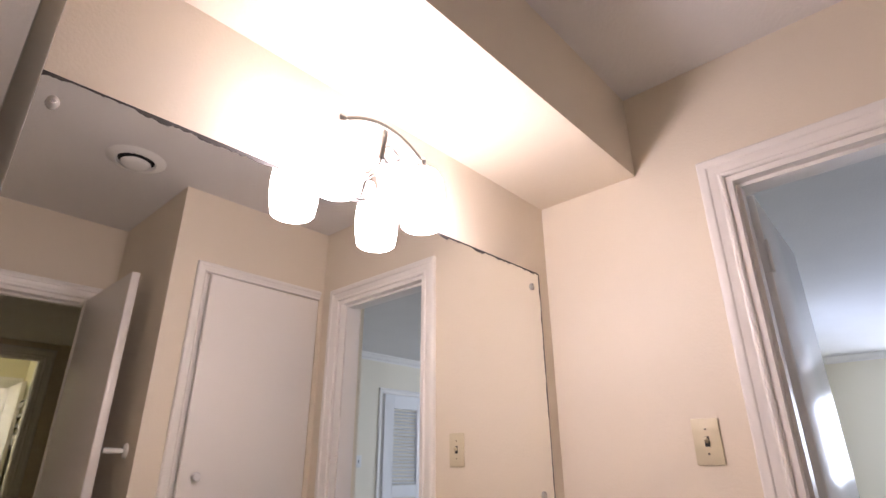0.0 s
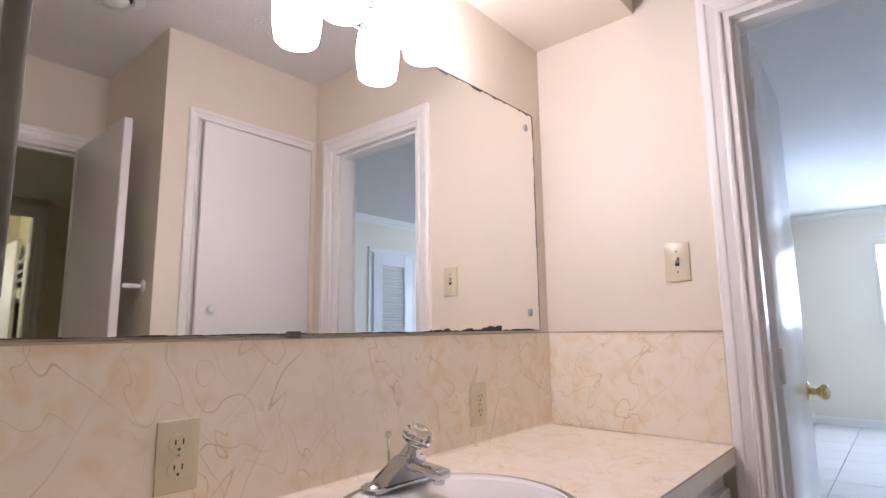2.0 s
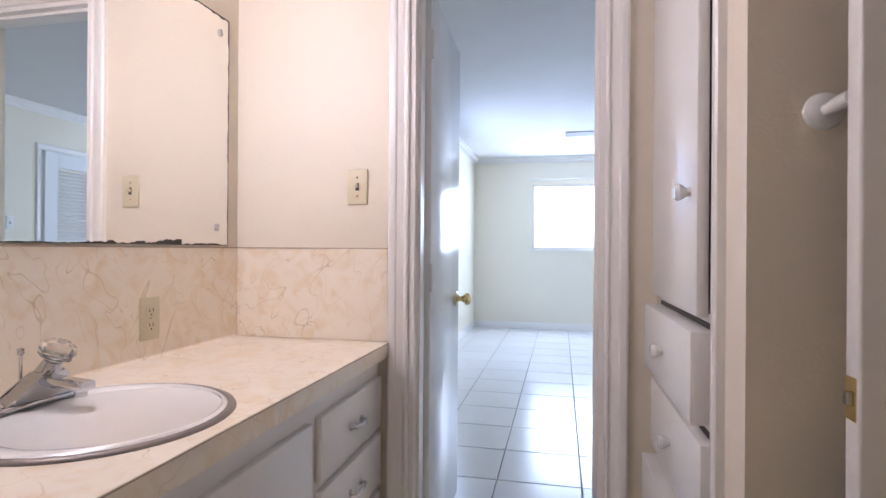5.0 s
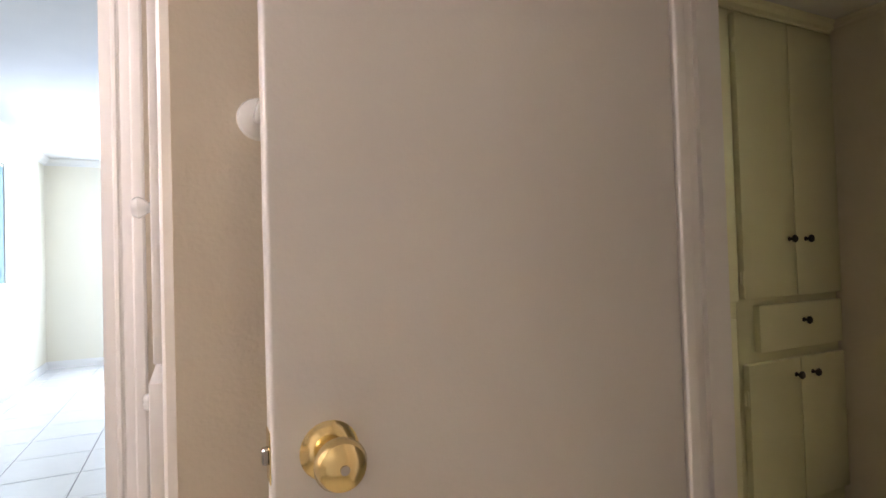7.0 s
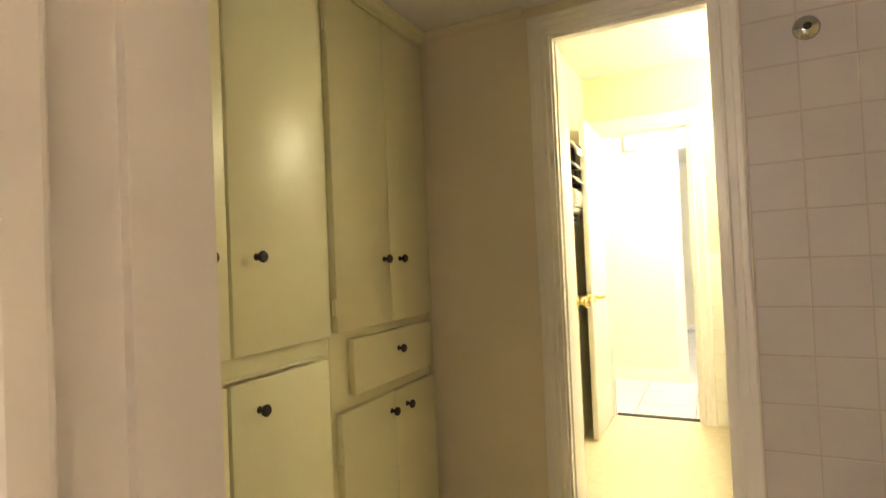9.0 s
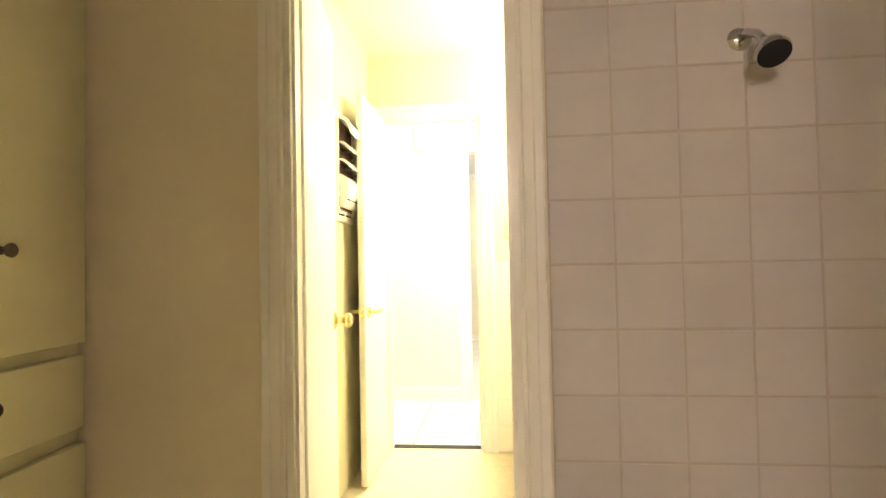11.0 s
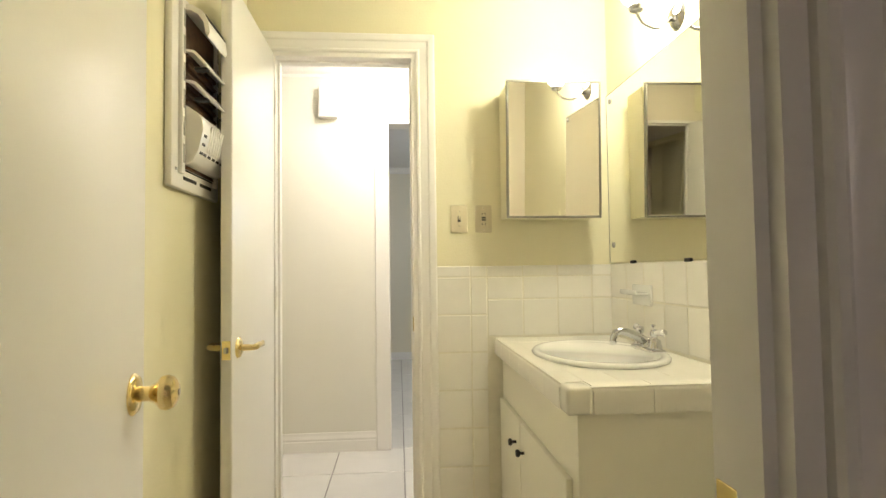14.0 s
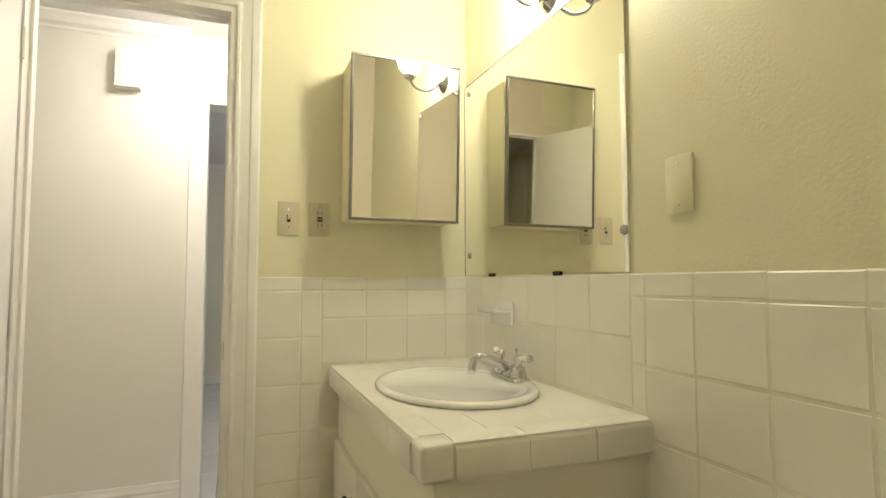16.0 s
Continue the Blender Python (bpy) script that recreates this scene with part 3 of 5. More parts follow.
# strike plates on the jambs
for nm, m in (("strike_plate", pose(1.590, -5.985, 0.9, 0, 0, 0)), ("strike_plate", pose(1.432, -4.042, 0.948, 0, 0, 0))):
    sp = thing(nm, m, "worn brass strike plate in the white jamb", "strike plate", "strike plates")
    part("plate", box(B(), -0.003, 0.0015, -0.016, 0.016, -0.03, 0.03, 0.0005), BRASS, sp)
    part("slot", box(B(), 0.001, 0.002, -0.007, 0.007, -0.012, 0.012), DARK, sp)

# white bumper post on the recess wall
bp = thing("door_bumper", pose(X_RC, -1.462, 1.325), "white round bumper post on the recess wall", "door bumper")
part("flange", lathe(B(), [(0.0, -0.012), (0.017, -0.012), (0.026, -0.006), (0.028, 0)], "x", steps=24), PORCELAIN, bp)
part("post", lathe(B(), [(0.0, -0.082), (0.010, -0.08), (0.011, -0.06), (0.009, -0.012)], "x", steps=16), PORCELAIN, bp)


# ---- vanity ----
VC = thing("vanity_cabinet", pose(0.2, 0, 0), "white painted vanity cabinet with drawers under the laminate counter", "vanity cabinet")
part("carcass", box(B(), 0.0, 2.42, -0.515, -0.004, 0.09, 0.776), WHITE, VC)
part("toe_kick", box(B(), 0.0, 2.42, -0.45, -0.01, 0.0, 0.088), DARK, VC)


def drawer_front(parent, name, x0, x1, y, z0, z1, mat, knob=None):
    d = part(name, box(B(), x0, x1, y - 0.018, y, z0, z1, 0.004, 2), mat, parent)
    if knob == "bow":
        cx, cz = (x0 + x1) / 2, (z0 + z1) / 2
        part("pull", tube(B(), [(cx - 0.04, y - 0.016, cz), (cx - 0.036, y - 0.034, cz), (cx - 0.015, y - 0.042, cz + 0.002), (cx + 0.015, y - 0.042, cz + 0.002), (cx + 0.036, y - 0.034, cz), (cx + 0.04, y - 0.016, cz)], 0.0055, 8), CHROME, d, "clear and chrome bow pull")
        for s in (-1, 1):
            part("pull_foot", lathe(B(), [(0.011, -0.0165), (0.010, -0.022), (0.005, -0.026), (0, -0.026)], "y", (cx + s * 0.038, y, cz), 12), CHROME, d)
    return d


for i, (z0, z1) in enumerate(((0.555, 0.715), (0.375, 0.535), (0.13, 0.355))):
    drawer_front(VC, "drawer", 1.965, 2.405, -0.515, z0, z1, WHITE, "bow")
for x0, x1 in ((1.05, 1.48), (1.49, 1.92), (0.55, 1.03)):
    d = drawer_front(VC, "cabinet_door", x0, x1, -0.515, 0.13, 0.715, WHITE)
    part("pull", lathe(B(), [(0.013, -0.04), (0.014, -0.032), (0.006, -0.024), (0.006, -0.017)], "y", (x0 + 0.05, -0.515, 0.62), 14), CHROME, d)


def slab_with_hole(x0, x1, y0, y1, z0, z1, cx, cy, rx, ry, steps=48, bevel=0.0):
    bm = B()
    rect = [bm.verts.new(p) for p in ((x0, y0, z1), (x1, y0, z1), (x1, y1, z1), (x0, y1, z1))]
    ring = [bm.verts.new((cx + rx * math.cos(2 * math.pi * i / steps), cy + ry * math.sin(2 * math.pi * i / steps), z1)) for i in range(steps)]
    edges = [bm.edges.new((a, b)) for loop in (rect, ring) for a, b in zip(loop, loop[1:] + loop[:1])]
    bmesh.ops.triangle_fill(bm, use_beauty=True, edges=edges)
    for f in list(bm.faces):
        c = f.calc_center_median()
        if ((c.x - cx) / rx) ** 2 + ((c.y - cy) / ry) ** 2 < 0.98:
            bm.faces.remove(f)
    out = bmesh.ops.extrude_face_region(bm, geom=list(bm.faces))
    for v in out["geom"]:
        if isinstance(v, bmesh.types.BMVert):
            v.co.z = z0
    return bm


SX, SY, SR = 1.772, -0.296, 0.222
CT = thing("countertop", pose(0, 0, 0), "beige marbled laminate countertop with a dark bare edge", "countertop")
part("top", slab_with_hole(0.2, X_SW - 0.002, -0.548, -0.002, 0.781, 0.82, SX, SY, SR - 0.015, SR - 0.015), LAMINATE, CT, smooth=0)
part("front_edge", box(B(), 0.2, X_SW - 0.002, -0.552, -0.548, 0.775, 0.8195), LAMINATE, CT)
part("edge_line", box(B(), 0.2, X_SW - 0.002, -0.5535, -0.5515, 0.8175, 0.8205), CAULK, CT, "dark seam along the front edge")
part("cove", extrude_profile(B(), [(-0.002, 0.82), (-0.014, 0.82), (-0.007, 0.824), (-0.002, 0.834)], "x", 0.2, X_SW - 0.008), LAMINATE, CT)
sp1 = thing("backsplash", pose(0, 0, 0), "beige marbled laminate backsplash panels with tan veins", "backsplash")
part("panel", box(B(), 0.2, X_SW - 0.001, -0.006, 0.0, 0.822, 1.121), LAMINATE, sp1)
part("panel", box(B(), X_SW - 0.006, X_SW, -0.545, -0.006, 0.822, 1.121), LAMINATE, sp1)
part("top_strip", box(B(), X_SW - 0.0085, X_SW, -0.545, -0.006, 1.1185, 1.1225), CAULK, sp1, "discoloured caulk line")
part("top_strip", box(B(), 0.2, X_SW - 0.008, -0.008, 0.0, 1.1185, 1.1222), CAULK, sp1, "discoloured caulk line")


def basin(name, cx, cy, z, rx, ry, depth, label, rim_mat, ring=True, steps=56, forward=(0, 0, 0)):
    ob = thing(name, pose(cx, cy, z), label, "sink")
    prof = [(0.97, 0.003), (0.985, 0.004), (0.96, 0.008), (0.93, 0.009), (0.865, 0.007), (0.835, 0.003), (0.81, -0.008), (0.785, -0.025), (0.72, -0.07), (0.60, -depth * 0.8), (0.42, -depth * 0.96), (0.14, -depth), (0.10, -depth - 0.004), (0.0, -depth - 0.004)]
    bowl = part("bowl", lathe(B(), [(r, h) for r, h in prof], "z", (0, 0, 0), steps, (rx, ry)), PORCELAIN, ob, smooth=1.2)
    # the bowl sits forward of the rim, leaving a ledge behind it
    for v in bowl.data.vertices:
        q = math.hypot(v.co.x / rx, v.co.y / ry)
        v.co += Vector(forward) * min(1.0, max(0.0, (0.93 - q) / 0.12))
    if ring:
        part("rim", lathe(B(), [(0.955, 0.0), (0.96, 0.0045), (1.0, 0.006), (1.045, 0.004), (1.055, 0.0)], "z", (0, 0, 0), steps, (rx, ry)), rim_mat, ob, "brushed steel clamp ring", smooth=1.2)
    else:
        part("rim", lathe(B(), [(0.90, 0.007), (0.93, 0.012), (1.0, 0.013), (1.035, 0.011), (1.055, 0.005), (1.05, 0.0)], "z", (0, 0, 0), steps, (rx, ry)), PORCELAIN, ob, smooth=1.2)
    d = part("drain", lathe(B(), [(0.0, -depth + 0.001), (0.015, -depth + 0.001), (0.022, -depth + 0.003), (0.025, -depth)], "z", (0, 0, 0), 20), CHROME, ob)
    part("overflow", lathe(B(), [(0.012, 0), (0.012, 0.002), (0, 0.002)], "y", (0, ry * 0.73, -0.06), 12), DARK, ob)
    return ob


basin("sink", SX, SY, 0.82, SR - 0.01, SR - 0.01, 0.13, "white round drop-in sink with a grey steel rim", GREYRING, forward=(0.014, -0.024, 0))

FA = thing("faucet", pose(1.79, -0.128, 0.828, 0, 0, -4), "chrome single-knob faucet with a clear acrylic handle", "faucet")
bm = box(B(), -0.078, 0.078, -0.028, 0.026, 0.0, 0.009, 0.004, 2)
part("base", bm, CHROME, FA)
bm = extrude_profile(B(), [(-0.064, 0.008), (0.064, 0.008), (0.046, 0.026), (0.026, 0.058), (0.020, 0.072), (-0.020, 0.072), (-0.026, 0.058), (-0.046, 0.026)], "y", -0.026, 0.022)
for v in bm.verts:
    x, y, z = v.co
    v.co = (x + 0.15 * max(0, z - 0.02), y * (1 - 3.0 * max(0, z - 0.02)) - 0.5 * max(0, z - 0.02), z * 0.88)
bmesh.ops.bevel(bm, geom=list(bm.edges), offset=0.004, segments=2, affect="EDGES")
part("body", bm, CHROME, FA)
bm = box(B(), -0.015, 0.019, -0.128, -0.01, 0.036, 0.054, 0.006, 3)
for v in bm.verts:
    v.co.z -= 0.10 * max(0, -v.co.y - 0.06)
    v.co.x *= 1 + 1.5 * max(0, -v.co.y - 0.05)
part("spout", bm, CHROME, FA)
part("aerator", lathe(B(), [(0.0, 0.020), (0.010, 0.020), (0.011, 0.028), (0.010, 0.034)], "z", (0.002, -0.112, 0), 14), CHROME, FA)
kb = part("handle_stem", lathe(B(), [(0.021, 0.0), (0.018, 0.012), (0.015, 0.022)], "z", steps=18), CHROME, FA)
kb.matrix_basis = pose(0.008, -0.026, 0.058, 20, 10, 0)
for x in (-0.07, 0.07):
    part("foot", lathe(B(), [(0.0, 0.017), (0.012, 0.015), (0.019, 0.010), (0.021, 0.007)], "z", (x, 0, 0), 18, (0.9, 1.15)), CHROME, FA, smooth=1)
part("handle", lathe(B(), [(0.014, 0.018), (0.019, 0.024), (0.029, 0.030), (0.031, 0.040), (0.027, 0.054), (0.016, 0.060), (0.0, 0.061)], "z", steps=10), CRYSTAL, kb, "faceted clear acrylic knob", 0.2)
part("handle_cap", lathe(B(), [(0.0, 0.0625), (0.009, 0.062), (0.010, 0.059)], "z", steps=14), CHROME, kb)
part("lift_rod", lathe(B(), [(0.003, 0.03), (0.003, 0.085), (0.006, 0.088), (0.006, 0.098), (0.0, 0.1)], "z", (0.0, 0.034, 0), 10), CHROME, FA)

# vanity mirror with tarnished edges and clips
VM = thing("wall_mirror_panel", pose(0, 0, 0), "large frameless vanity mirror with black tarnished edges", "mirror")
vg = box(B(), 0.35, 2.562, -0.0065, -0.001, 1.128, 1.870)
for v in vg.verts:
    if v.co.z > 1.5 and v.co.x < 1:
        v.co.z = 1.838
part("glass", vg, MIRROR, VM, smooth=0)


def ragged(a0, a1, low, high, seed, step=0.004):
    """A thin uneven strip in the local xz plane, from z 0 down by an uneven depth."""
    rnd = random.Random(seed)
    bm = B()
    k = int((a1 - a0) / step)
    d, prev = low, None
    for i in range(k + 1):
        x = a0 + (a1 - a0) * i / k
        d = min(high, max(low, d + rnd.uniform(-1, 1) * (high - low) * 0.35))
        pair = (bm.verts.new((x, 0, 0)), bm.verts.new((x, 0, d)))
        if prev:
            bm.faces.new((prev[0], pair[0], pair[1], prev[1]))
        prev = pair
    out = bmesh.ops.extrude_face_region(bm, geom=list(bm.faces))
    for v in out["geom"]:
        if isinstance(v, bmesh.types.BMVert):
            v.co.y -= 0.0006
    return bm


for a0, a1, low, high, z, flip, seed in ((1.15, 2.05, 0.0008, 0.003, 1.1275, 1, 1), (2.02, 2.20, 0.002, 0.009, 1.1275, 1, 2), (2.20, 2.34, 0.004, 0.016, 1.1275, 1, 3), (2.33, 2.56, 0.001, 0.006, 1.1275, 1, 4), (0.36, 2.56, 0.002, 0.010, 1.854, -1, 5)):
    bm = ragged(a0, a1, low, high, seed)
    if flip < 0:
        bmesh.ops.scale(bm, vec=(1, 1, -1), verts=bm.verts)
    e = part("tarnish", bm, TARNISH, VM, "black desilvered edge", smooth=0)
    e.matrix_basis = pose(0, -0.0066, z) if flip > 0 else pose(0, -0.0066, 1.8335, 0, -0.83, 0)
bm = ragged(1.128, 1.868, 0.0015, 0.006, 9)
e = part("tarnish", bm, TARNISH, VM, "black desilvered edge", smooth=0)
e.matrix_basis = Matrix(((0, 0, -1, 2.5625), (0, 1, 0, -0.0066), (1, 0, 0, 0), (0, 0, 0, 1)))
gb = part("glue_bead", box(B(), 0.35, 2.564, -0.004, -0.0005, 0.0, 0.004, 0.001), DARK, VM)
gb.matrix_basis = pose(0, 0, 1.8335, 0, -0.83, 0)
for x, z in ((2.515, 1.815), (2.505, 1.185), (1.165, 1.80)):
    part("clip", lathe(B(), [(0.012, -0.0066), (0.012, -0.010), (0.008, -0.012), (0.004, -0.0125), (0.0, -0.0135)], "y", (x, 0, z), 12, (0.8, 1)), CLIP, VM, "clear plastic rosette clip")
    part("clip_screw", lathe(B(), [(0.004, -0.0135), (0.003, -0.015), (0, -0.015)], "y", (x, 0, z), 10), CHROME, VM)
part("bottom_clip", box(B(), 1.60, 1.632, -0.011, -0.0005, 1.121, 1.134, 0.002), GREYRING, VM)

# framed mirror cabinet beside the vanity mirror
MC = thing("medicine_cabinet", pose(0.722, -0.115, 1.147), "steel framed mirror cabinet hung over the vanity, dark reflections in its colour", "medicine cabinet")
part("body", box(B(), 0.006, 0.404, 0.006, 0.108, 0.006, 0.80), DARKREFLECTSTEEL, MC)
fr = B()
for a in ((0, 0.41, 0, 0.028), (0, 0.41, 0.78, 0.808)):
    box(fr, a[0], a[1], -0.010, 0.006, a[2], a[3], 0.004, 2)
for a in ((0, 0.028), (0.382, 0.41)):
    box(fr, a[0], a[1], -0.010, 0.006, 0.028, 0.78, 0.004, 2)
part("frame", fr, DARKREFLECTSTEEL, MC)
part("door_glass", box(B(), 0.028, 0.382, -0.003, 0.005, 0.028, 0.78), MIRROR, MC)

# two-light fixture
LX, LZ, LD = 1.785, 1.975, -0.092
VL = thing("vanity_light", pose(0, 0, 0), "chrome two-light fixture with glowing white glass shades", "vanity light")
part("backplate", lathe(B(), [(0.0, -0.024), (0.03, -0.022), (0.05, -0.012), (0.056, 0)], "y", (LX, 0, 1.92), 32), CHROME, VL)
part("stem", tube(B(), flowing([(LX, -0.02, 1.92), (LX, -0.05, 1.918), (LX, -0.072, 1.935), (LX, -0.085, 1.975), (LX, -0.091, 2.018)]), 0.0075, 12), STEEL, VL)
# The arch is chrome; its dark reflections are put into the colour.
part("arch", tube(B(), [(LX - 0.127 + 0.254 * i / 16, LD, LZ + 0.01 + 0.045 * (1 - (2 * i / 16 - 1) ** 2)) for i in range(17)], 0.0065, 12), DARKREFLECTSTEEL, VL)
part("scroll", tube(B(), [(LX + 0.03 * math.cos(a) * (1 - a / 14) + 0.03, -0.075, 1.965 + 0.03 * math.sin(a) * (1 - a / 14)) for a in [i * 0.4 for i in range(14)]], 0.005, 10), CHROME, VL)
for s in (-1, 1):
    x = LX + s * 0.127
    part("finial", lathe(B(), [(0.0, LZ + 0.026), (0.008, LZ + 0.024), (0.012, LZ + 0.014), (0.008, LZ + 0.004), (0.010, LZ), (0.026, LZ - 0.008), (0.031, LZ - 0.020)], "z", (x, LD, 0), 20), CHROME, VL)
    part("shade", lathe(B(), [(0.026, LZ - 0.014), (0.040, LZ - 0.022), (0.052, LZ - 0.045), (0.057, LZ - 0.085), (0.056, LZ - 0.13), (0.050, LZ - 0.168), (0.046, LZ - 0.172), (0.044, LZ - 0.166), (0.0, LZ - 0.15)], "z", (x, LD, 0), 28), SHADE_V, VL, "lit white glass shade", smooth=1.2)

wall_plate(pose(X_SW, -0.44, 1.321, 0, 0, 90), "switch", "ivory toggle light switch on the cream wall", group="ivory wall plates")
wall_plate(pose(1.40, -0.006, 0.935, 0, 0, 180), "outlet", "ivory duplex outlet on the marbled backsplash", group="ivory wall plates")
wall_plate(pose(2.215, -0.006, 0.928, 0, 0, 180), "outlet", "ivory duplex outlet on the marbled backsplash", group="ivory wall plates")

# ceiling vent
CV = thing("ceiling_vent", pose(1.616, -1.292, CEILING), "round white ceiling vent with a raised centre disc", "ceiling vent")
part("flange", lathe(B(), [(0.068, -0.003), (0.075, -0.014), (0.10, -0.008), (0.112, 0)], "z", steps=32), WHITEPLASTIC, CV, smooth=1)
part("throat", lathe(B(), [(0.0, -0.001), (0.07, -0.001), (0.07, -0.0035)], "z", steps=32), DARK, CV)
part("disc", lathe(B(), [(0.0, -0.032), (0.03, -0.031), (0.05, -0.026), (0.057, -0.018), (0.05, -0.014), (0.0, -0.012)], "z", steps=32), WHITEPLASTIC, CV, smooth=1)

# ---- linen closet ----
casing("trim_linen_closet", "x", 2.005, 2.60, 2.065, Y_CL, 1, 0.045, "plain white casing round the linen closet", legs=(True, False))
LC = thing("linen_closet", pose(0, 0, 0), "white built-in linen closet with a tall door over drawers", "built-in closet")
part("carcass", box(B(), 2.006, 2.599, Y_CL - 0.099, Y_CL - 0.006, 0.0, 2.064), WHITE, LC)
# Thin dark sheet as painted shade; the carcass behind it is solid.
part("gap", box(B(), 2.03, 2.4, Y_CL - 0.006, Y_CL - 0.004, 1.0, 2.045), SHADOWGAP, LC, "painted shade behind the ajar door")
ld = part("closet_door", box(B(), -0.567, 0.0, 0.0, 0.021, 1.0, 2.055, 0.003, 2), WHITE, LC, "white door standing slightly ajar")
ld.matrix_basis = pose(2.585, Y_CL - 0.003, 0, 0, 0, -1.5)
part("knob", lathe(B(), [(0.0, 0.052), (0.013, 0.050), (0.017, 0.042), (0.013, 0.034), (0.008, 0.028), (0.010, 0.020)], "y", (-0.508, 0, 1.232), 18), PORCELAIN, ld, "white round knob")
for z0, z1, pulled in ((0.80, 0.972, 0.022), (0.585, 0.765, 0.004), (0.37, 0.55, 0.026), (0.155, 0.335, 0.0)):
    # Sheet of painted shade round each drawer front.
    part("drawer_gap_shade", box(B(), 2.026, 2.584, Y_CL - 0.006, Y_CL - 0.0045, z0 - 0.003, z1 + 0.010), SHADOWGAP, LC, "painted shade round the drawer")
    d = part("drawer", box(B(), 2.03, 2.58, Y_CL - 0.004, Y_CL + 0.018 + pulled, z0, z1, 0.003, 2), WHITE, LC)
    part("knob", lathe(B(), [(0.0, 0.046 + pulled), (0.013, 0.044 + pulled), (0.017, 0.036 + pulled), (0.013, 0.028 + pulled), (0.008, 0.022 + pulled), (0.010, 0.016 + pulled)], "y", (2.305, Y_CL, (z0 + z1) / 2), 18), PORCELAIN, d, "white round knob")

# ---- shower room cupboards ----
FX = 2.575


def cupboard(y0, y1, fronts, label):
    ob = thing("tall_cupboard", pose(0, 0, 0), label, "cupboard", "built-in cupboards")
    part("body", box(B(), FX, 2.898, y0 + 0.001, y1 - 0.001, 0.0, 2.138), LAMPTINTPAINT, ob)
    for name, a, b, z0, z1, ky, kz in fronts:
        d = part(name, box(B(), FX - 0.028, FX - 0.0005, a, b, z0, z1, 0.004, 2), LAMPTINTPAINT, ob)
        if ky is not None:
            k = part("knob", lathe(B(), [(0.0, -0.052), (0.012, -0.051), (0.0165, -0.046), (0.015, -0.040), (0.006, -0.036), (0.006, -0.020)], "x", (FX - 0.008, ky, kz), 16), DARKMETAL, d, "dark bronze knob")
            part("rosette", lathe(B(), [(0.010, -0.0195), (0.009, -0.023), (0.0, -0.024)], "x", (FX - 0.008, ky, kz), 14), DARKMETAL, k)
    return ob


cupboard(-3.322, -2.245, [
    ("cupboard_door", -2.911, -2.53, 0.942, 2.085, -2.847, 1.198), ("cupboard_door", -3.303, -2.92, 0.942, 2.085, -3.005, 1.198),
    ("cupboard_door", -2.895, -2.53, 0.10, 0.875, -2.830, 0.795), ("cupboard_door", -3.285, -2.905, 0.10, 0.875, -2.997, 0.795),
    ("rail", -3.262, -2.53, 0.884, 0.889, None, None)], "cream painted tall cupboard with two long doors and dark knobs")
cupboard(Y_D2 - 0.001, -3.322, [
    ("cupboard_door", -3.668, -3.338, 0.948, 2.085, -3.625, 1.182), ("cupboard_door", -3.978, -3.672, 0.948, 2.085, -3.735, 1.182),
    ("drawer", -3.972, -3.42, 0.73, 0.916, -3.70, 0.843),
    ("cupboard_door", -3.668, -3.345, 0.10, 0.688, -3.635, 0.622), ("cupboard_door", -3.978, -3.672, 0.10, 0.688, -3.745, 0.622)],
    "cream painted tall cupboard with doors, a drawer and dark knobs")


def cabinet_hinge(y, z):
    h = thing("cabinet_hinge", pose(FX - 0.028, y, z), "painted surface hinge on a cupboard door", "hinge", "cupboard hinges")
    part("barrel", lathe(B(), [(0.004, -0.03), (0.005, -0.028), (0.005, 0.028), (0.004, 0.03)], "z", steps=10), LAMPTINTPAINT, h)
    part("leaf", box(B(), 0.001, 0.0035, 0.004, 0.014, -0.025, 0.025), LAMPTINTPAINT, h)


for y in (-3.329,):
    for z in (1.03, 1.95, 0.56):
        cabinet_hinge(y, z)

# ---- shower fittings on the tiled wall ----
SW_Y = Y_D2 + 0.008
ES = thing("shower_escutcheon", pose(1.165, SW_Y, 1.85), "brushed metal escutcheon with a dark pipe hole on ivory tiles", "escutcheon")
part("dome", lathe(B(), [(0.010, 0.018), (0.022, 0.016), (0.034, 0.008), (0.039, 0.0)], "y", steps=28), CHROME, ES, smooth=1)
part("pipe_hole", lathe(B(), [(0.012, 0.017), (0.012, 0.0185), (0.0, 0.0185)], "y", steps=18), DARK, ES)
SH = thing("wall_shower", pose(0.895, SW_Y, 1.646), "chrome shower head with a dark face on its short arm", "shower head")
part("flange", lathe(B(), [(0.012, 0.012), (0.022, 0.008), (0.028, 0.0)], "y", steps=24), CHROME, SH)
part("arm", tube(B(), [(0, 0.005, 0), (0, 0.04, 0.0), (-0.005, 0.075, -0.018), (-0.01, 0.10, -0.045)], 0.0095, 12), CHROME, SH)
hd = part("head", lathe(B(), [(0.012, 0.03), (0.018, 0.022), (0.03, 0.006), (0.036, -0.014), (0.034, -0.022)], "z", steps=24), CHROME, SH, smooth=1)
hd.matrix_basis = pose(-0.014, 0.112, -0.066, 38, 0, 0)
fc = part("face", lathe(B(), [(0.0, -0.0235), (0.033, -0.0225), (0.034, -0.0215)], "z", steps=24), DARK, hd, "dark spray face")
